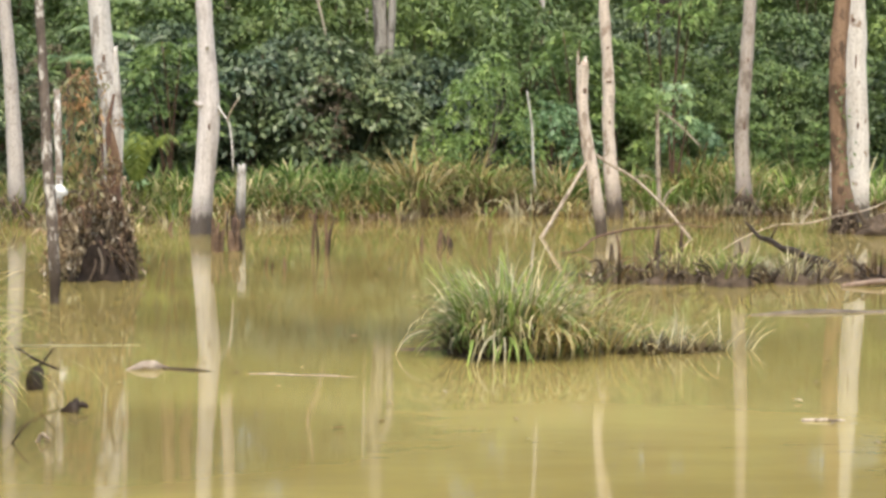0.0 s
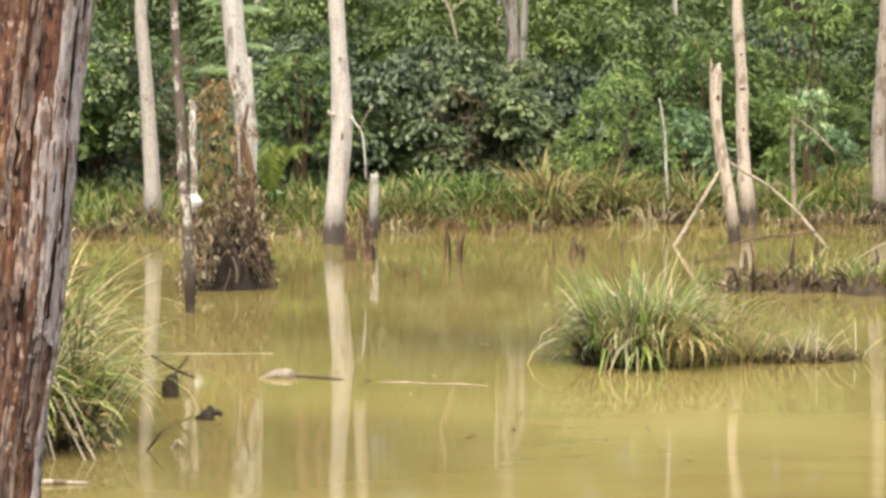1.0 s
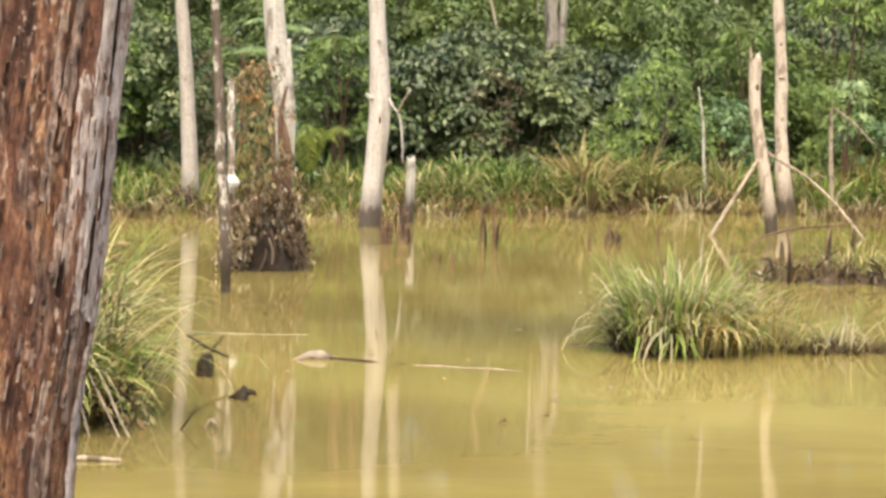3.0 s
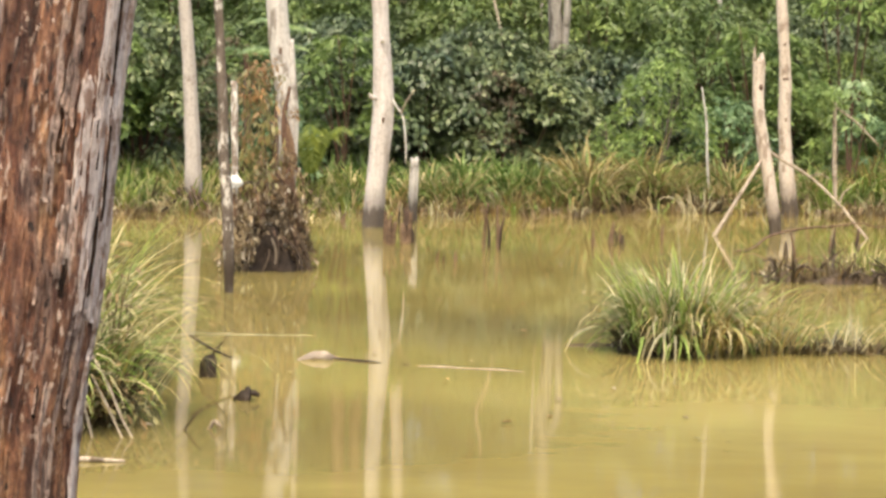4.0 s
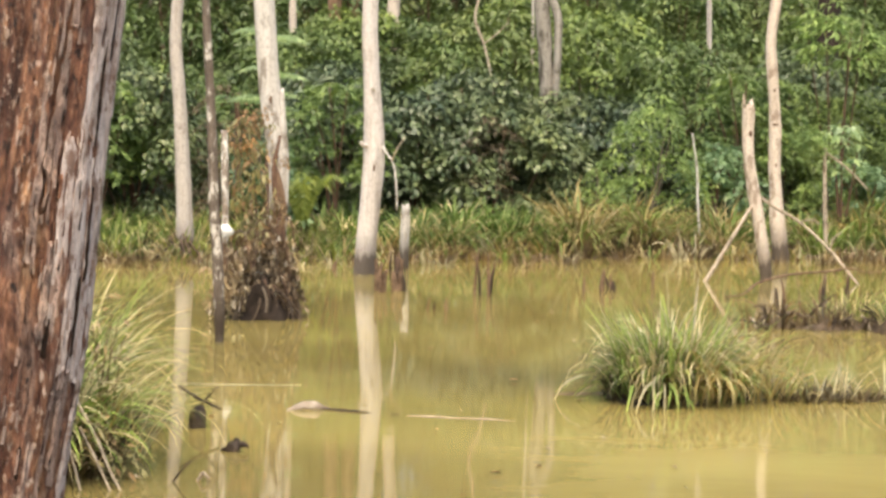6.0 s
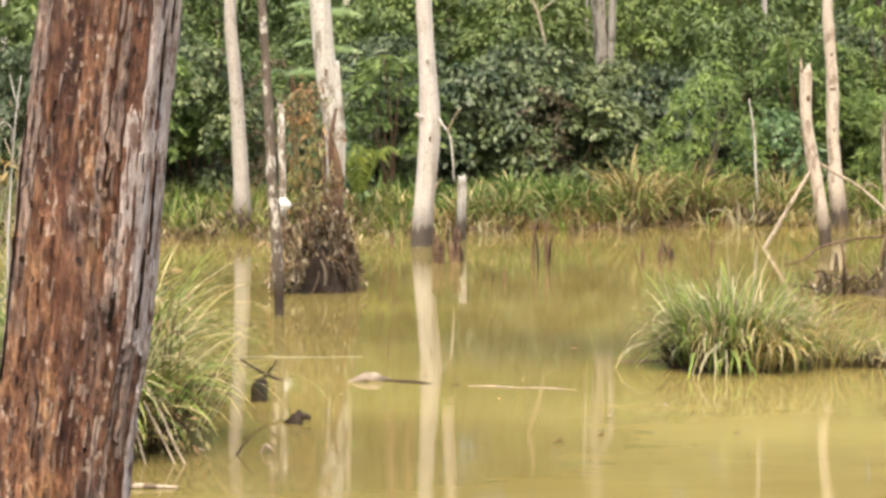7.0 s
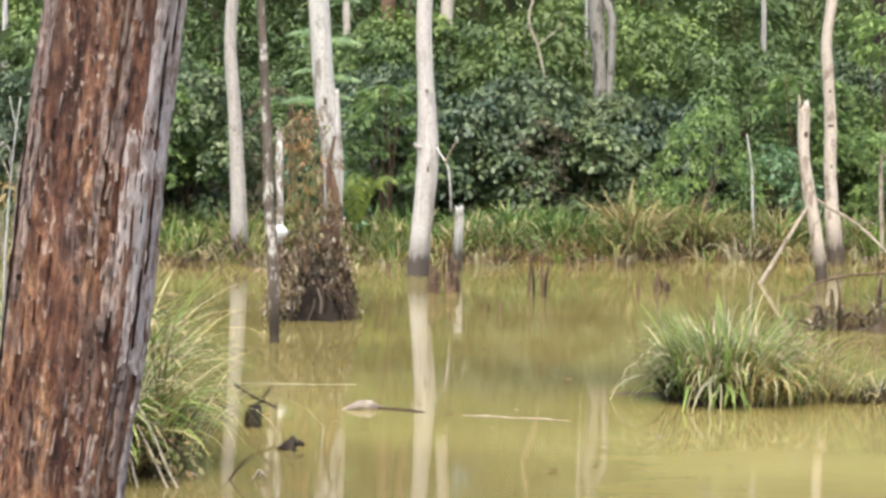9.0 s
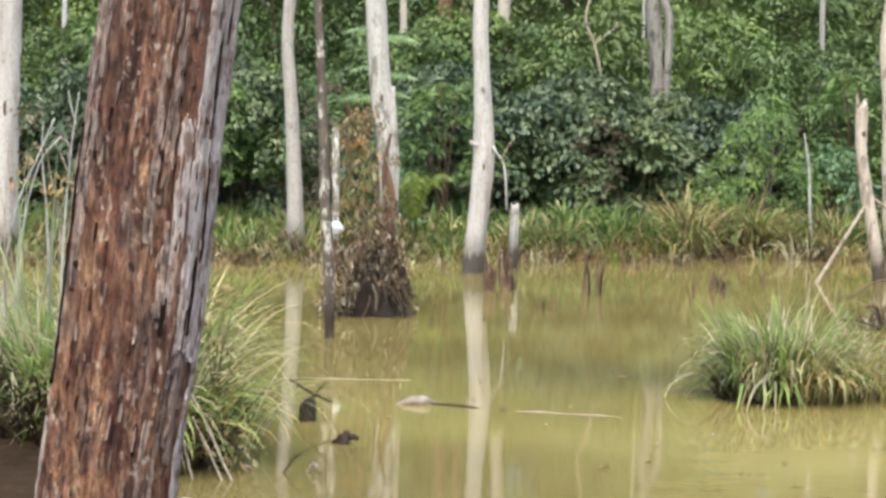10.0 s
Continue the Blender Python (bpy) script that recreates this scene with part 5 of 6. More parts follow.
# ---- tall grass of the near bank ----
for cx, cy, rx, ry, n, l0, l1, mt, w, lab in (
    (-2.42, 11.5, 0.24, 0.35, 330, 0.7, 1.3, GRASS_LUSH, 0.020, "tall green grass clump on the near bank"),
    (-2.42, 11.6, 0.24, 0.35, 130, 0.6, 1.2, GRASS_DRY, 0.012, "dry straw grass arching over the water"),
    (-2.27, 11.55, 0.20, 0.25, 230, 0.6, 1.2, GRASS_LUSH, 0.021, "tall green grass clump at the water's edge"),
    (-2.22, 11.45, 0.18, 0.25, 90, 0.5, 1.05, GRASS_RUST, 0.012, "rusty dry grass arching over the water"),
    (-2.02, 11.7, 0.22, 0.25, 80, 0.6, 1.25, GRASS_RUST, 0.010, "thin rusty grass leaning over the water"),
    (-1.95, 11.9, 0.2, 0.2, 50, 0.5, 1.1, GRASS_DRY, 0.009, "thin straw stems leaning over the water"),
    (-2.62, 12.6, 0.34, 0.4, 260, 0.7, 1.35, GRASS_YELLOW, 0.018, "yellowish grass clump behind the green grass"),
    (-2.72, 13.4, 0.45, 0.45, 420, 0.9, 1.5, GRASS_YELLOW, 0.020, "yellowish grass clump behind the green grass"),
    (-2.8, 13.3, 0.4, 0.45, 150, 0.9, 1.5, GRASS_DRY, 0.013, "dry straw grass behind the green grass"),
    (-3.05, 12.35, 0.45, 0.4, 560, 0.8, 1.45, GRASS_LUSH, 0.021, "tall green grass clump on the near bank"),
    (-3.05, 12.1, 0.5, 0.5, 230, 0.8, 1.5, GRASS_DRY, 0.013, "dry straw grass on the near bank"),
    (-4.3, 13.2, 0.7, 0.6, 700, 0.8, 1.5, GRASS_LUSH, 0.018, "tall green grass clump on the near bank"),
):
    b, az, L, e0, e1, ww = clump(rg, n, 0, 0, rx, ry, l0, l1, 0.5, 2.3, w)
    b[:, 2] += 0.02
    thing("tall_grass", cx, cy, max(gz(cx, cy), 0.0), lab, "grass", "grass clumps on the near bank", me=blades("tall_grass", b, az, L, e0, e1, ww, mt, rg, 8))
pos, out = cloud(420, [(-2.05, 11.2, 0.22, 0.28, 0.2, 0.2), (-1.85, 11.25, 0.12, 0.25, 0.2, 0.12), (-2.3, 11.3, 0.4, 0.2, 0.2, 0.25)], rg)
thing("bank_weeds", -2.05, 11.2, 0, "olive and brown weeds at the water's edge", "weeds", me=leaves("bank_weeds", pos - [-2.05, 11.2, 0], out, 0.06, LEAF_CLIMBER, rg, 0.35, 0.6))
# dark short blades stand in for the shade under the tall grass
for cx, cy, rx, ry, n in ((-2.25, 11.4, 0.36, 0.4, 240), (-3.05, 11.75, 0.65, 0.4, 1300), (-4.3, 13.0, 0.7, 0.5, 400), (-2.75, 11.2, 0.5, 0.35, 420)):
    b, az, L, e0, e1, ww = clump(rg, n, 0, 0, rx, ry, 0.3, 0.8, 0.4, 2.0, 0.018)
    thing("grass_thatch", cx, cy, max(gz(cx, cy), 0.0), "dark thatch standing in for shade under the grass", "grass", "grass clumps on the near bank", me=blades("grass_thatch", b, az, L, e0, e1, ww, STUBBLE_SHADE, rg, 6))
wd = thing("tall_weed", -2.0, 11.45, 0, "sparse olive and brown weed over the water", "weeds")
for i in range(9):
    x, l, dx = rg.uniform(-0.2, 0.12), rg.uniform(0.7, 1.1), rg.uniform(-0.1, 0.14)
    part("stem", tube("stem", [(x, 0, -0.1, 0.006), (x + dx * 0.4, 0.02, l * 0.55, 0.005), (x + dx, 0.03, l, 0.003)], STEM_BROWN, 5, 4, 0.05, i), wd)
pos, out = cloud(200, [(0.0, 0, 0.85, 0.22, 0.15, 0.24), (0.08, 0, 0.5, 0.2, 0.15, 0.25), (-0.15, 0, 0.3, 0.2, 0.15, 0.2)], rg)
part("foliage", leaves("foliage", pos, out, 0.075, LEAF_CLIMBER, rg, 0.3, 0.8), wd)["kind"] = "stuff"
pos, out = cloud(130, [(-0.12, 0, 0.3, 0.24, 0.15, 0.24), (0.05, 0, 0.7, 0.25, 0.15, 0.3)], rg)
part("dead_foliage", leaves("dead_foliage", pos, out, 0.06, LEAF_DEAD, rg, 0.3, 1.2), wd)["kind"] = "stuff"
# tall pale seed stalks with rusty leaves
st = thing("seed_stalks", -3.1, 12.6, gz(-3.1, 12.6), "tall pale dry stalks with a few rusty leaves", "stalks")
for i in range(11):
    x, l = rg.uniform(-0.5, 0.4), rg.uniform(1.5, 2.0)
    part("stalk", tube("stalk", [(x, 0, -0.1, 0.007), (x + rg.normal(0, 0.08), 0, l * 0.6, 0.006), (x + rg.normal(0.1, 0.16), 0.05, l, 0.003)], WOOD_DEAD, 5, 4, 0.05, i), st)
n = 16
for i in range(n):
    part("blade", blades("blade", np.array([[rg.uniform(-0.55, 0.35), rg.normal(0, 0.1), 0.0]]), rg.uniform(0, 6.28, 1), rg.uniform(1.5, 2.35, 1), np.abs(rg.normal(0.10, 0.08, 1)), np.abs(rg.normal(0.7, 0.5, 1)), rg.uniform(0.016, 0.028, 1), GRASS_PALE, rg, 8), st)
pos, out = cloud(60, [(-0.25, 0, 1.75, 0.16, 0.1, 0.2), (0.15, 0, 1.45, 0.1, 0.1, 0.12)], rg)
part("rusty_leaves", leaves("rusty_leaves", pos, out, 0.06, LEAF_ORANGE, rg, 0.4, 0.9), st)
# bare pale weed with crossing stems among the stalks
bw = thing("bare_weed", -3.25, 12.6, gz(-3.25, 12.6), "bare pale crossing weed stems with yellowed leaves", "weeds")
bz = gz(-3.25, 12.6)
rgw = np.random.default_rng(118)
for i, way in enumerate((((-0.22, 0.9), (-0.17, 1.45), (-0.02, 1.80), (0.075, 2.02)), ((-0.15, 0.9), (-0.10, 1.50), (0.0, 1.78), (0.11, 1.90)), ((0.02, 0.9), (0.01, 1.45), (-0.02, 1.80), (-0.015, 1.97)), ((0.10, 0.9), (0.16, 1.55), (0.20, 1.95), (0.235, 2.19)), ((0.11, 1.90), (0.15, 1.87), (0.155, 1.74)), ((0.205, 1.98), (0.17, 2.09), (0.15, 2.20)))):
    rad = 0.0085 if len(way) > 3 else 0.005
    part("stem", tube("stem", [(x, 0.03 * (i % 3) - 0.03, max(z - bz, 0.0) if z > 1.0 else -0.05, rad * (1.0 - 0.18 * k)) for k, (x, z) in enumerate(way)], BARK_CHALK, 6, 4, 0.08, 40 + i), bw)
pos, out = cloud(46, [(0.13, 0, 1.60 - bz, 0.085, 0.07, 0.10), (0.06, 0, 1.50 - bz, 0.06, 0.06, 0.06)], rgw)
part("yellow_leaves", leaves("yellow_leaves", pos, out, 0.075, LEAF_AMBER, rgw, 0.3, 0.8), bw, "yellowed hanging leaves")
pos, out = cloud(50, [(-0.10, 0, 2.05 - bz, 0.12, 0.08, 0.13), (0.14, 0, 1.93 - bz, 0.09, 0.07, 0.07)], rgw)
part("brown_leaves", leaves("brown_leaves", pos, out, 0.06, LEAF_DEAD, rgw, 0.3, 0.9), bw, "withered brown leaves")

# ---- near tree with stringy brown bark ----
def near_trunk():
    rows = [(-1.215, -0.1, 0.225), (-1.205, 0.45, 0.205), (-1.19, 0.95, 0.192), (-1.12, 1.46, 0.194), (-1.07, 1.94, 0.190), (-1.02, 2.32, 0.183), (-0.96, 2.75, 0.178), (-0.7, 5.0, 0.14), (-0.5, 8.0, 0.09)]
    path = smooth_path([(x, 5.3, z, r) for x, z, r in rows], 34)
    seg, vs, fs = 190, [], []
    for i, (x, y, z, r) in enumerate(path):
        for j in range(seg):
            th = 2 * math.pi * j / seg
            c, s = math.cos(th), math.sin(th)
            p = Vector((c * 2.0, s * 2.0, z * 0.9))
            q = Vector((c * 9.0, s * 9.0, z * 1.6))
            k = Vector((c * 26.0, s * 26.0, z * 4.0))
            d = 0.012 * noise.noise(p) + 0.008 * noise.noise(q) + 0.007 * noise.noise(k) + 0.004 * noise.noise(Vector((c * 40.0, s * 40.0, z * 14.0)))
            d += 0.011 * noise.noise(Vector((c * 6.5, s * 6.5, z * 0.8 + 3)))
            ridge = abs(noise.noise(Vector((c * 9.0, s * 9.0, z * 1.3 + 9))))
            d -= 0.012 * max(0, 0.12 - ridge) / 0.12
            d += 0.005 * noise.noise(Vector((c * 17.0, s * 17.0, z * 13.0 + 4)))
            vs.append((x + (r - 0.006 + d) * c, y + (r - 0.006 + d) * s, z))
    n = len(path)
    for i in range(n - 1):
        for j in range(seg):
            k = (j + 1) % seg
            fs.append((i * seg + j, i * seg + k, (i + 1) * seg + k, (i + 1) * seg + j))
    o = np.array([-1.215, 5.3, 0.0])
    return path, fast_mesh("trunk", np.array(vs) - o, np.array(fs), NEAR_BARK, True)


npath, nme = near_trunk()
near = thing("bark_tree", -1.215, 5.3, 0, "thick trunk of stringy red-brown bark with grey strips", "tree")
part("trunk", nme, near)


def bark_plate(a0, a1, z0, z1, lift, material, seed, name="bark_strip", label="", ragged=0.05, nu=14, nv=46, wave=1.0):
    """A curved plate of outer bark with thickness and ragged ends; angles in degrees about the trunk (270 faces the viewer), a number or rows (z, angle)."""
    vs, fs = [], []
    o = np.array([-1.215, 5.3, 0.0])
    zs, xs, rs = npath[:, 2], npath[:, 0], npath[:, 3]
    edge = lambda a, z: a if isinstance(a, (int, float)) else float(np.interp(z, [q[0] for q in a], [q[1] for q in a]))
    for lay in (0, 1):
        for i in range(nv):
            f = i / (nv - 1)
            for j in range(nu):
                g = j / (nu - 1)
                lo = z0 + ragged * (noise.noise(Vector((g * 3.0, seed, 0))) + 0.5 * noise.noise(Vector((g * 9.0, seed, 2))))
                hi = z1 + ragged * (noise.noise(Vector((g * 3.0, seed, 5))) + 0.5 * noise.noise(Vector((g * 9.0, seed, 7))))
                z = lo + (hi - lo) * f
                wob = wave * (3.0 * noise.noise(Vector((z * 5, seed * 3.1, 1.0 if g < 0.5 else 4.0))) + 3.5 * noise.noise(Vector((z * 19, seed, 3 if g < 0.5 else 6))))
                th = radians(edge(a0, z) + (edge(a1, z) - edge(a0, z)) * g + wob)
                r = float(np.interp(z, zs, rs)) + lift - (0.016 if lay else 0) + 0.004 * noise.noise(Vector((g * 9 + seed, z * 22, seed)))
                r += 0.005 * noise.noise(Vector((g * 5, z * 3, seed))) + 0.005 * noise.noise(Vector((g * 16, z * 2, seed)))
                vs.append((float(np.interp(z, zs, xs)) + r * math.cos(th) - o[0], r * math.sin(th), z))
    m = nu * nv
    for i in range(nv - 1):
        for j in range(nu - 1):
            a = i * nu + j
            fs.append((a, a + 1, a + nu + 1, a + nu))
            fs.append((m + a, m + a + nu, m + a + nu + 1, m + a + 1))
    for i in range(nv - 1):
        for j in (0, nu - 1):
            a = i * nu + j
            fs.append((a, a + nu, m + a + nu, m + a))
    for j in range(nu - 1):
        for i in (0, nv - 1):
            a = i * nu + j
            fs.append((a, a + 1, m + a + 1, m + a))
    part(name, mesh_of(name, vs, fs, material), near, label)


G = "loose grey outer bark"
rf = np.random.default_rng(54)


def strips(a0, a1, low, high, seed, width=(7, 15), material=NEAR_GREY):
    """Upright strips of bark side by side; low and high: rows (angle, z) of their ends."""
    a, k = a0, seed
    while a < a1:
        w = rf.uniform(*width)
        z0 = float(np.interp(a, [q[0] for q in low], [q[1] for q in low])) + rf.uniform(-0.05, 0.05)
        z1 = float(np.interp(a, [q[0] for q in high], [q[1] for q in high])) + rf.uniform(-0.07, 0.07)
        cut = z0 + (z1 - z0) * rf.uniform(0.3, 0.7)
        for lo, hi in ((z0, cut - 0.004), (cut, z1)) if z1 - z0 > 0.5 else ((z0, z1),):
            bark_plate(a, a + w - 0.6, lo, hi, rf.uniform(-0.004, 0.003), material, k, label=G, ragged=0.05, nu=7, nv=40, wave=0.55)
            k += 1
        a += w + rf.uniform(-0.3, 0.8)


strips(297, 378, [(297, 1.60), (312, 1.50), (320, 1.40), (335, 1.30), (380, 1.27)], [(297, 1.72), (303, 1.85), (310, 2.02), (317, 2.25), (324, 3.1), (380, 3.2)], 100)
strips(348, 380, [(348, 0.4), (380, 0.4)], [(348, 1.2), (380, 1.25)], 200)
strips(180, 226, [(180, 1.28), (205, 1.45), (226, 1.72)], [(180, 2.15), (226, 2.1)], 300, (5, 10), NEAR_MIX)
strips(176, 190, [(176, 0.3), (190, 0.3)], [(176, 1.2), (190, 1.1)], 400, (5, 9))
strips(186, 226, [(186, 2.12), (226, 2.08)], [(186, 3.0), (226, 2.6)], 500, (5, 9), NEAR_MIX)
strips(304, 318, [(304, 0.5), (318, 0.5)], [(304, 1.22), (318, 1.28)], 600, (4, 6), NEAR_MIX)
for i in range(34):
    z = rf.uniform(1.05, 2.6)
    a = float(np.interp(z, (1.0, 1.3, 1.6, 1.9, 2.2, 2.6), (345, 330, 297, 298, 301, 306))) - rf.uniform(0, 16)
    bark_plate(a, a + rf.uniform(2.0, 5.0), z, z + rf.uniform(0.06, 0.26), rf.uniform(-0.004, 0.002), NEAR_MIX, 900 + i, label=G, ragged=0.04, nu=6, nv=20, wave=0.8)
# dark plates laid on the bark stand in for shade inside its cracks
CRACK_SHADE = plain_mat("bark_crack_shade", (0.012, 0.007, 0.005), (0.04, 0.022, 0.014), 40, 0.9, 0.5)
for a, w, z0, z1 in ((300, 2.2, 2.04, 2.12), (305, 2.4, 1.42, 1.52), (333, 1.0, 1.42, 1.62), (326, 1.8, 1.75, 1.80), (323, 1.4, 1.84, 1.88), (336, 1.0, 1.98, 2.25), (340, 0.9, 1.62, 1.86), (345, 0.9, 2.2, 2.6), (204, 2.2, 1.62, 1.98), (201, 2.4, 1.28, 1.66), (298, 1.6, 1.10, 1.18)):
    bark_plate(a, a + w, z0, z1, 0.0015, CRACK_SHADE, int(a * 3 + z0 * 10), "bark_crack", "dark strip for the shade in a crack", 0.02, 5, 16, 0.5)
for i in range(230):
    a, z = rf.uniform(205, 325), rf.uniform(0.7, 2.6)
    bark_plate(a, a + rf.uniform(0.8, 2.4), z, z + rf.uniform(0.015, 0.07), rf.uniform(-0.005, 0.0), (NEAR_BARK, NEAR_FLAKE, NEAR_MIX)[i % 3], 20 + i, "bark_flake", ragged=0.015, nu=4, nv=6, wave=0.3)


# ---- driftwood, snags and debris in the pond ----
def stick(name, rows, material, label, seed, group="", jag=0.0, seg=8, cat="driftwood"):
    x, y, z, r = rows[0]
    kr, full = random.Random(seed * 7 + 1), []
    for p, q in zip(rows, rows[1:]):
        full.append(p)
        d = math.dist(p[:3], q[:3])
        full.append(tuple((u + v) / 2 + (kr.uniform(-0.05, 0.05) * d if i in (0, 2) and z >= 0 and d > 0.3 else 0) for i, (u, v) in enumerate(zip(p, q))))
    rows = full + [rows[-1]]
    return thing(name, x, y, z, label, cat, group, me=tube(name, [(a - x, b - y, c - z, d) for a, b, c, d in rows], material, seg, 5, 0.14, seed, jag))


DW = "driftwood in the pond"
stick("driftwood_piece", [(-1.06, 14.15, -0.008, 0.012), (-1.0, 14.16, 0.008, 0.026), (-0.93, 14.2, 0.022, 0.038), (-0.87, 14.2, 0.018, 0.044), (-0.80, 14.24, 0.0, 0.022), (-0.74, 14.25, -0.01, 0.012)], WOOD_PALE, "short pale chunk of floating driftwood", 1, DW, 0.03, 12)
stick("thin_driftwood", [(-0.80, 14.22, 0.0, 0.014), (-0.55, 14.1, 0.004, 0.012), (-0.25, 14.0, 0.002, 0.008)], WOOD_WET_SHADED, "thin dark wet stick floating in water", 2, DW)
stick("floating_stick", [(-0.19, 13.95, -0.002, 0.006), (0.0, 13.93, 0.001, 0.008), (0.15, 13.88, -0.002, 0.007), (0.4, 13.84, 0.0, 0.007), (0.57, 13.76, -0.003, 0.005)], WOOD_PALE, "long thin pale stick floating in water", 3, DW)
stick("floating_stick", [(3.23, 11.82, 0.004, 0.012), (3.36, 11.81, 0.008, 0.014), (3.50, 11.81, 0.003, 0.008)], WOOD_DEAD, "short pale stick floating in water", 4, DW)
stick("floating_stick", [(3.72, 11.66, 0.004, 0.012), (3.95, 11.64, 0.006, 0.012)], WOOD_DEAD, "short pale stick floating in water", 5, DW)
stick("floating_stick", [(-2.2, 15.3, 0.004, 0.005), (-1.7, 15.5, 0.004, 0.006), (-1.05, 15.55, 0.0, 0.004)], GRASS_DRY, "long straw stem floating in water", 6, DW)
stick("grey_log", [(4.25, 17.6, -0.02, 0.024), (4.7, 17.75, -0.008, 0.032), (5.0, 17.8, 0.004, 0.034), (5.5, 17.85, -0.010, 0.034), (6.6, 18.0, -0.004, 0.036)], WOOD_GREY, "half-sunken smooth grey log in the pond", 7, DW, seg=12, cat="log")
# a low log form added in place of the submerged mud shelf
stick("sunken_log", [(0.75, 15.2, -0.05, 0.03), (1.0, 15.25, -0.036, 0.045), (1.8, 15.4, -0.03, 0.05)], MUD, "dark strip of mud barely breaking the surface", 8, DW, seg=12, cat="log")
stick("charred_branch", [(5.95, 24.6, 0.40, 0.014), (6.05, 24.3, 0.24, 0.03), (6.2, 23.7, 0.14, 0.04), (6.35, 23.0, 0.08, 0.045), (6.5, 22.4, 0.03, 0.03)], WOOD_WET_SHADED, "black charred branch sloping out of the debris", 9, DW, cat="branch")
stick("charred_twig", [(6.12, 24.05, 0.17, 0.016), (6.16, 24.0, 0.30, 0.012), (6.24, 24.0, 0.42, 0.006)], WOOD_WET_SHADED, "short black twig on the charred branch", 21, DW, cat="branch")
stick("reddish_log", [(5.95, 20.3, 0.01, 0.02), (6.15, 20.33, 0.03, 0.028), (6.5, 20.4, 0.05, 0.036), (6.9, 20.5, 0.03, 0.030), (7.6, 20.6, 0.05, 0.04)], WOOD_RED, "reddish brown weathered log on the debris", 10, DW, 0.05, 12, "log")
stick("arched_branch", [(3.55, 24.3, 0.02, 0.010), (4.1, 25.2, 0.14, 0.017), (4.8, 26.2, 0.20, 0.016), (5.7, 27.0, 0.22, 0.014), (6.2, 27.5, 0.15, 0.009)], WOOD_SNAG, "long thin grey branch arching above water", 11, DW, cat="branch")
stick("long_dead_branch", [(5.5, 24.3, 0.0, 0.008), (6.2, 25.0, 0.25, 0.008), (7.0, 25.6, 0.32, 0.010), (8.0, 26.0, 0.5, 0.009), (8.8, 26.2, 0.75, 0.006)], WOOD_DEAD, "long bleached branch lying above the water", 12, DW, cat="branch")
stick("dead_twig", [(6.9, 25.5, 0.32, 0.012), (7.05, 25.5, 0.5, 0.010), (7.1, 25.5, 0.68, 0.006)], WOOD_DEAD, "upright bleached twig on a fallen branch", 13, DW, cat="branch")

# knob of a drowned stump with crossed twigs
kn = thing("drowned_stump", -1.59, 13.25, 0, "small black rounded stump with crossed twigs", "stump")
part("stump_body", tube("stump_body", [(0, 0, -0.3, 0.05), (0, 0, -0.02, 0.052), (0.004, 0, 0.05, 0.054), (0.006, 0, 0.10, 0.052), (0.0, 0, 0.135, 0.042), (-0.006, 0, 0.15, 0.02)], WOOD_WET_SHADED, 14, 5, 0.26, 3), kn)
part("twig", tube("twig", [(-0.13, 0.02, 0.28, 0.008), (0.0, 0, 0.2, 0.010), (0.16, 0, 0.13, 0.008)], WOOD_WET_SHADED, 6, 4, 0.1, 4), kn)
part("twig", tube("twig", [(0.01, 0.0, 0.13, 0.008), (0.06, 0.01, 0.2, 0.008), (0.13, 0, 0.28, 0.005)], WOOD_WET_SHADED, 6, 4, 0.1, 5), kn)
k2 = thing("drowned_stump", -1.25, 12.3, 0, "small dark rotten stump just above water", "stump")
part("stump_body", tube("stump_body", [(0, 0, -0.3, 0.045), (0, 0, 0.0, 0.052), (0.012, 0, 0.035, 0.045), (0.02, 0, 0.07, 0.026), (0.01, 0, 0.085, 0.01)], WOOD_WET_SHADED, 12, 6, 0.35, 6), k2)
part("twig", tube("twig", [(-0.03, 0, 0.02, 0.018), (-0.06, 0.01, 0.012, 0.015), (-0.085, 0.02, -0.01, 0.010)], WOOD_WET_SHADED, 6, 4, 0.3, 8), k2)
part("twig", tube("twig", [(0.02, 0, 0.035, 0.022), (0.06, 0, 0.045, 0.018), (0.095, 0, 0.03, 0.012)], WOOD_WET_SHADED, 6, 4, 0.2, 7), k2)
stick("bent_twig", [(-1.52, 11.2, -0.05, 0.007), (-1.42, 11.2, 0.08, 0.006), (-1.38, 11.2, 0.12, 0.004)], WOOD_WET_SHADED, "thin dark twig poking out of water", 14, DW)
stick("bent_twig", [(-1.36, 11.25, -0.02, 0.01), (-1.31, 11.22, 0.05, 0.012), (-1.27, 11.2, 0.02, 0.01)], WOOD_DEAD, "small pale curled leaf-like wood bit", 15, DW)
# pale stems beside the near bank
for i, (xa, za, xb) in enumerate(((-2.0, 0.5, -1.72), (-1.98, 0.34, -1.78), (-2.06, 0.3, -1.95))):
    stick("leaning_reed", [(xa, 11.0, za, 0.008), ((xa + xb) / 2, 10.95, za * 0.5, 0.008), (xb, 10.9, -0.02, 0.006)], WOOD_DEAD, "pale dead reed stem leaning into water", 16 + i, "dead reeds by the bank")
stick("floating_board", [(-2.0, 10.2, 0.01, 0.016), (-1.85, 10.2, 0.012, 0.018), (-1.66, 10.2, 0.005, 0.010)], WOOD_DEAD, "flat grey sliver of wood by the bank", 20, DW)

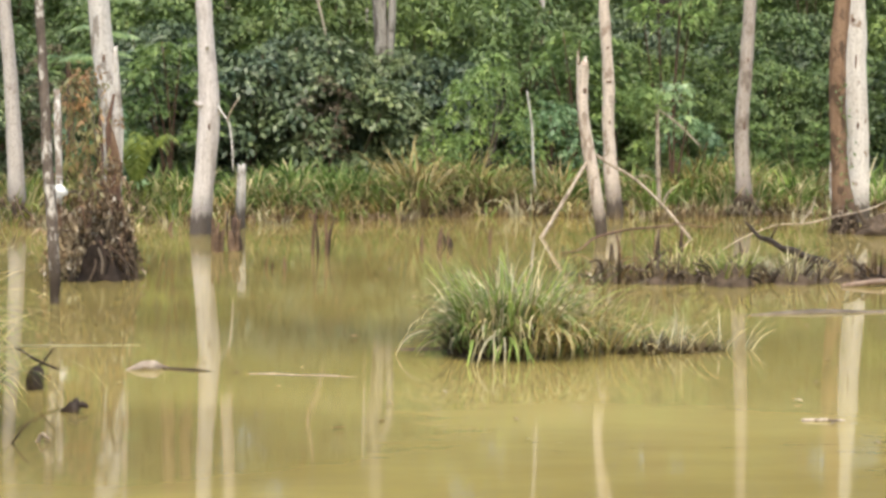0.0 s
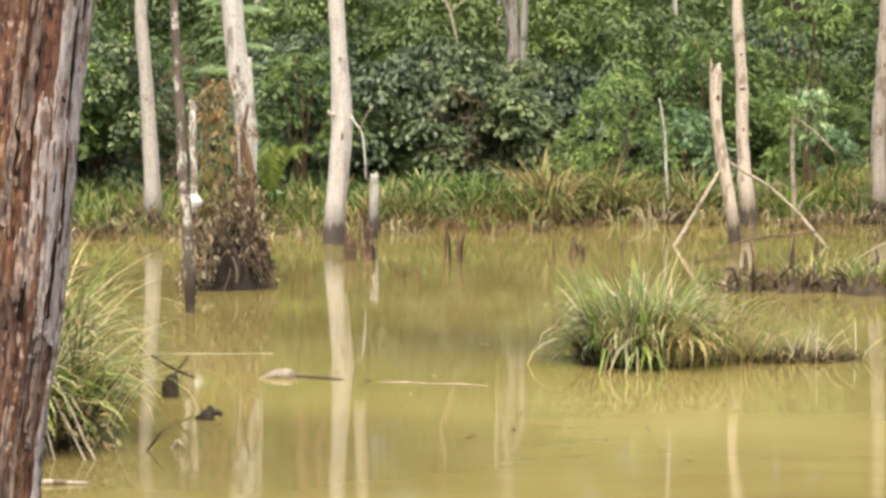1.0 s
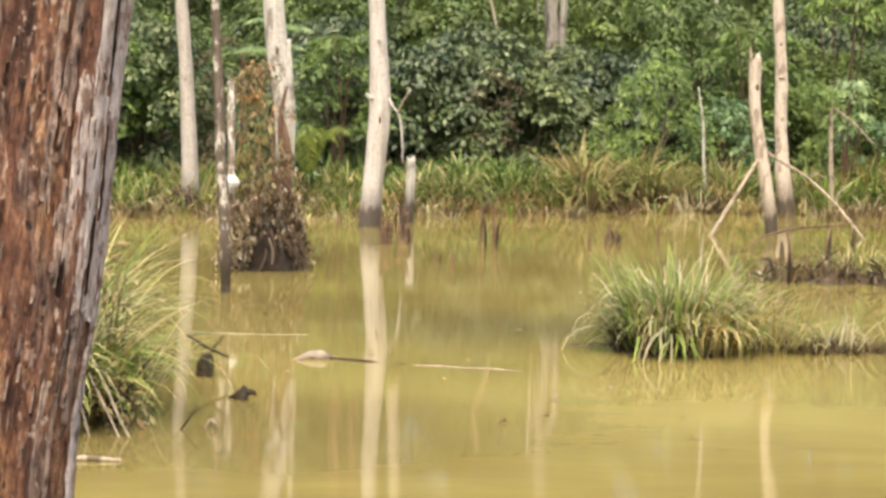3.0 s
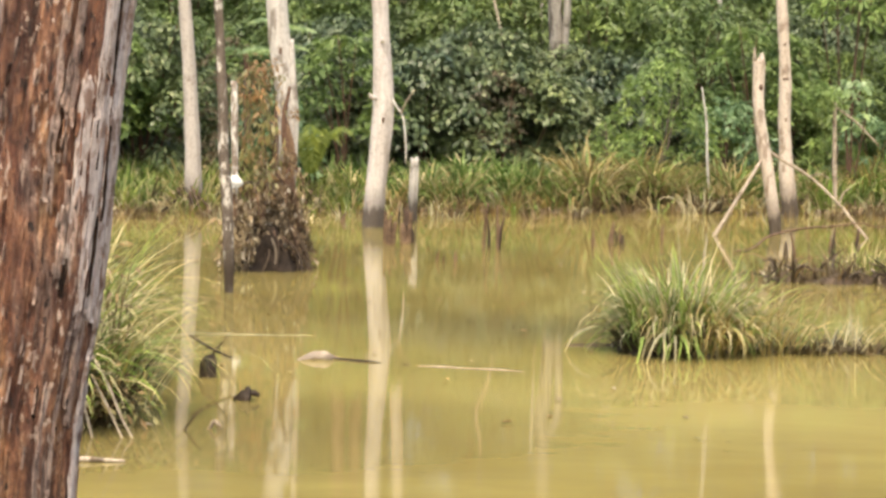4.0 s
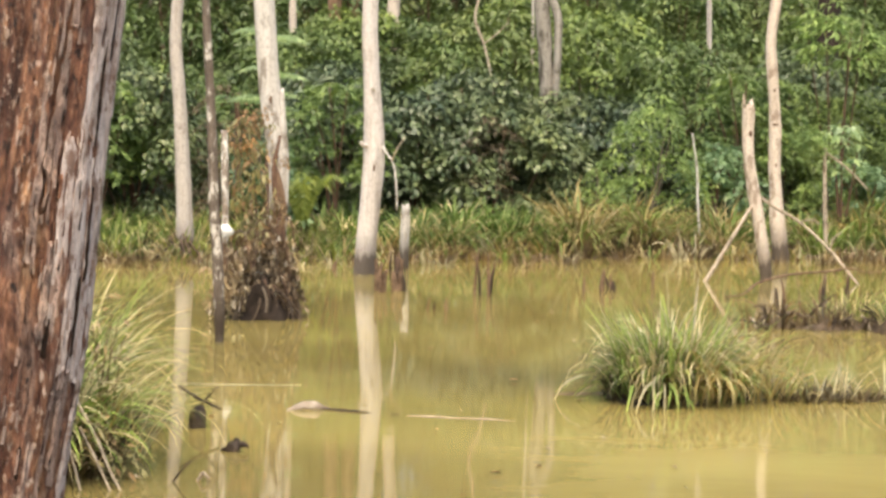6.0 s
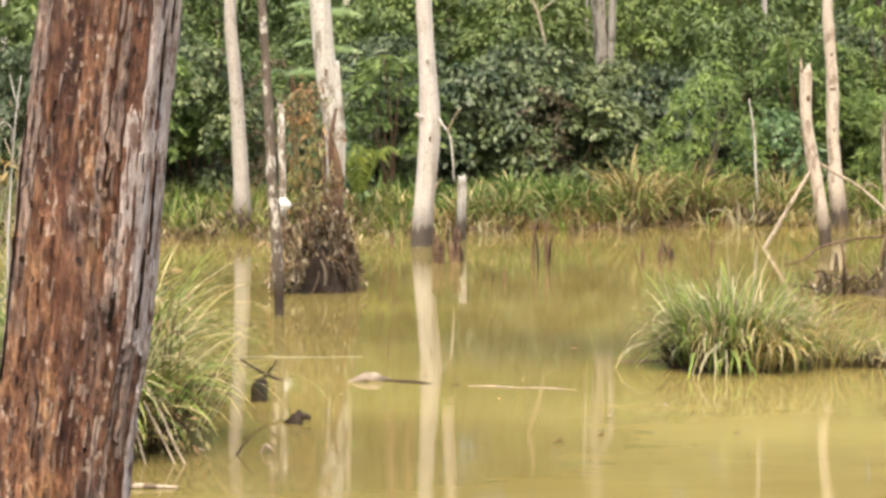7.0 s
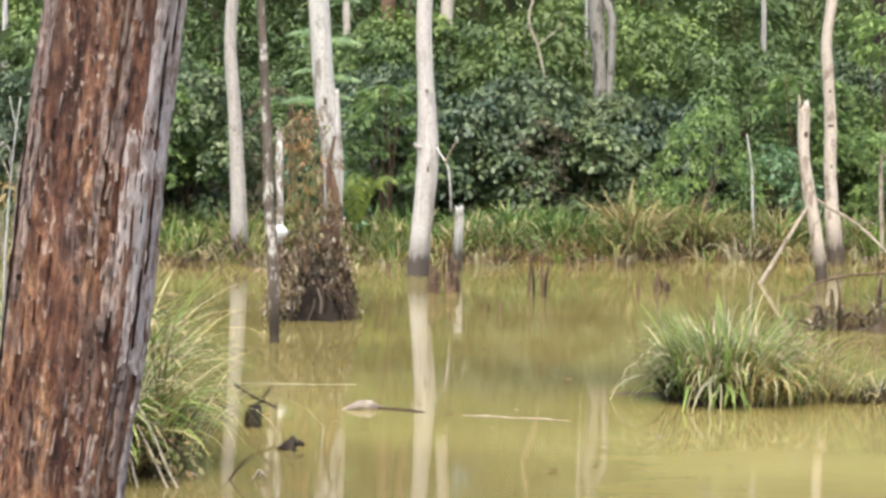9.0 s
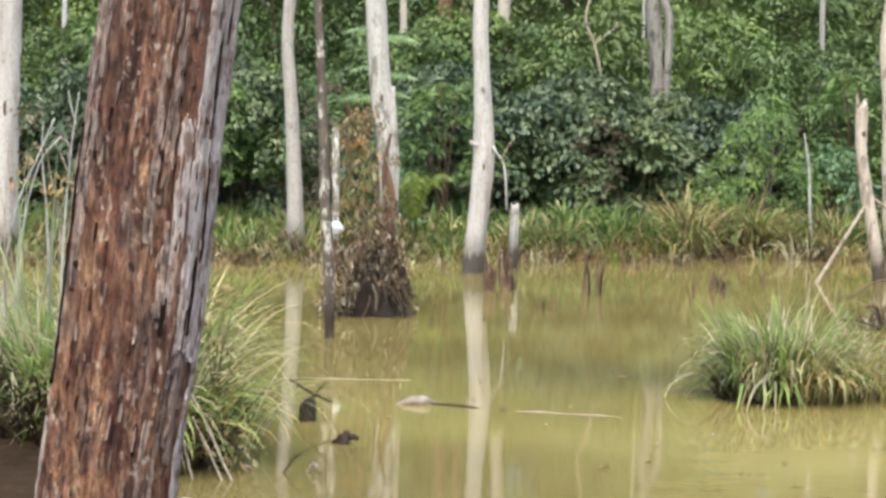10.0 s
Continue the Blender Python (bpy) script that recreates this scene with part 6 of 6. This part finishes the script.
# snags: short dark stems out of the water
rg = np.random.default_rng(101)
for cx, cy, n, h0, h1, sp in ((-0.62, 24.8, 9, 0.2, 0.42, 0.12), (0.64, 24.4, 5, 0.25, 0.6, 0.07), (0.03, 22.2, 3, 0.08, 0.2, 0.08), (2.18, 25.4, 4, 0.1, 0.3, 0.12), (2.9, 26.5, 2, 0.1, 0.2, 0.4), (-2.6, 29.0, 5, 0.1, 0.25, 0.5), (-0.55, 28.6, 5, 0.15, 0.3, 0.12), (4.3, 23.5, 5, 0.15, 0.4, 0.3), (5.2, 22.3, 6, 0.15, 0.45, 0.4)):
    sg = thing("snag", cx, cy, 0, "cluster of short dark rotten stems in water", "snag", "snags in the pond")
    for i in range(n):
        x, y, h = rg.normal(0, sp), rg.normal(0, sp), rg.uniform(h0, h1)
        dx = rg.normal(0, 0.10) * h
        rr = (0.036 if n == 9 else 0.019) * rg.uniform(0.6, 1.35)
        part("stem", tube("stem", [(x, y, -0.2, rr * 1.1), (x + dx * 0.3 + rg.normal(0, 0.006), y, h * 0.5, rr * rg.uniform(0.8, 1.2)), (x + dx, y, h, rr * 0.45)], (WOOD_SNAG, BARK_BROWN, WOOD_SNAG)[i % 3], 7, 4, 0.3, i, 0.03), sg)

# small leaves and straw bits adrift on the water
rg = np.random.default_rng(77)
n = 130
px, py = rg.uniform(-3.0, 6.5, n), 11.0 + 17 * rg.uniform(0, 1, n) ** 1.3
flat = np.tile([0.0, 0, 1.0], (n, 1)) + rg.normal(0, 0.12, (n, 3))
part_me = leaf_mesh("floating_litter", np.stack([px, py, np.full(n, 0.012)], 1), unit(flat), rg.normal(0, 1, (n, 3)) * [1, 1, 0], rg.uniform(0.03, 0.10, n), 0.4, LEAF_DEAD)
tagged(new("floating_litter", part_me), "small pale dead leaves adrift on the pond", "leaf litter", kind="stuff")

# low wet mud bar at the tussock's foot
vs, fs = [], []
NX, NY = 90, 12
for j in range(NY):
    for i in range(NX):
        x, v = -0.6 + 2.7 * i / (NX - 1), j / (NY - 1)
        e = math.sin(math.pi * v) * min(1, 6 * min(i, NX - 1 - i) / NX)
        vs.append((x, (v - 0.5) * 0.75 + 0.08 * noise.noise(Vector((x * 1.5, 0, 8))), -0.022 + e * (0.027 + 0.020 * noise.noise(Vector((x * 1.8, v * 3, 5))) + 0.016 * noise.noise(Vector((x * 6, v * 8, 2))))))
for j in range(NY - 1):
    for i in range(NX - 1):
        a = j * NX + i
        fs.append((a, a + 1, a + NX + 1, a + NX))
thing("mud_bar", 1.75, 15.25, 0, "low dark wet mud bar round the tussock", "mud bar", me=mesh_of("mud_bar", vs, fs, MUD_OLIVE))

# raft of debris between tussock and right bank
raft = thing("debris_raft", 5.0, 20.9, 0, "low dark raft of mud, roots and dead sticks", "debris", kind="stuff")
vs, fs = [], []
NX, NY = 60, 8
for j in range(NY):
    for i in range(NX):
        x, v = -1.75 + 4.6 * i / (NX - 1), j / (NY - 1)
        e = math.sin(math.pi * v) * min(1, 4 * min(i, NX - 1 - i) / NX)
        vs.append((x, (v - 0.5) * (0.7 + 0.3 * noise.noise(Vector((x * 2, 0, 3)))) + 0.05 * x, -0.05 + e * (0.10 + 0.09 * noise.noise(Vector((x * 2.4, v * 2, 1))) + 0.06 * noise.noise(Vector((x * 9, v * 6, 4))))))
for j in range(NY - 1):
    for i in range(NX - 1):
        a = j * NX + i
        fs.append((a, a + 1, a + NX + 1, a + NX))
part("mud", mesh_of("mud", vs, fs, MUD), raft)
x = rg.uniform(-1.8, 2.8, 620)
b = np.stack([x, 0.05 * x + rg.normal(0, 0.16, 620), np.full(620, -0.02)], 1)
part("dead_stubble", blades("dead_stubble", b, rg.uniform(0, 6.28, 620), rg.uniform(0.10, 0.42, 620) ** 1.2, np.abs(rg.normal(0.2, 0.25, 620)), np.abs(rg.normal(0.5, 0.6, 620)), rg.uniform(0.012, 0.026, 620), STEM_BROWN, rg, 5), raft)["kind"] = "stuff"
for i in range(85):
    x, y = rg.uniform(-1.7, 2.8), rg.uniform(-0.35, 0.3)
    a, l, t = rg.uniform(0, 6.28), rg.uniform(0.15, 0.55), rg.uniform(0.0, 0.3) if i % 3 else rg.uniform(0.3, 0.9)
    part("debris_stick", tube("debris_stick", [(x, y, 0.0, 0.014), (x + 0.5 * l * math.cos(a), y + 0.3 * l * math.sin(a), 0.05 + t * l * 0.5, 0.013), (x + l * math.cos(a), y + 0.5 * l * math.sin(a), 0.03 + t * l, 0.006)], (BARK_BROWN, WOOD_GREY, WOOD_DEAD, BARK_BROWN, MUD, WOOD_WET_SHADED)[i % 6], 6, 3, 0.2, i), raft)

# dark mud lumps of the raft, each with a tuft of grass
for i, (cx, cy, rx, h, n, mat) in enumerate(((4.78, 20.35, 0.24, 0.26, 110, GRASS_YELLOW), (4.1, 20.6, 0.20, 0.12, 40, STEM_BROWN), (5.5, 20.6, 0.26, 0.15, 50, GRASS_DRY), (3.6, 20.8, 0.18, 0.10, 30, STEM_BROWN), (8.95, 28.1, 0.5, 0.34, 60, STEM_BROWN), (6.6, 21.0, 0.4, 0.16, 40, STEM_BROWN))):
    rgl = np.random.default_rng(300 + i)
    lump = thing("mud_lump", cx, cy, 0, "dark lump of mud and roots with a grass tuft", "mud lump", "mud lumps of the raft")
    vs, fs = [], []
    for k in range(9):
        for j in range(22):
            f, th = k / 8, 2 * math.pi * j / 22
            c, q = math.cos(th), math.sin(th)
            r = rx * (1 - f ** 1.6) ** 0.7 * (1 + 0.5 * noise.noise(Vector((c * 2.2, q * 2.2, f * 3 + i))) + 0.2 * noise.noise(Vector((c * 7, q * 7, f * 9)))) + 0.01
            vs.append((r * c, r * 0.7 * q, -0.08 + f * (h + 0.08)))
    for k in range(8):
        for j in range(22):
            o = (j + 1) % 22
            fs.append((k * 22 + j, k * 22 + o, (k + 1) * 22 + o, (k + 1) * 22 + j))
    part("lump_body", mesh_of("lump_body", vs, fs, MUD), lump)
    b, az, L, e0, e1, w = clump(rgl, n, 0, 0, rx * 0.8, rx * 0.5, 0.2, 0.55, 0.3, 1.6, 0.016)
    b[:, 2] += h * 0.45
    part("grass_tuft", blades("grass_tuft", b, az, L, e0, e1, w, mat, rgl, 6), lump)["kind"] = "stuff"
    for j in range(6):
        a, l = rgl.uniform(0, 6.28), rgl.uniform(0.15, 0.45)
        part("root", tube("root", [(0.5 * rx * math.cos(a), 0.3 * rx * math.sin(a), h * 0.5, 0.014), (rx * math.cos(a), 0.6 * rx * math.sin(a), l * 0.6, 0.012), (rx * 1.3 * math.cos(a) + rgl.normal(0, 0.05), 0.7 * rx * math.sin(a), l * rgl.uniform(-0.1, 1.0), 0.006)], (BARK_BROWN, WOOD_GREY, WOOD_WET_SHADED)[j % 3], 6, 4, 0.2, j), lump)
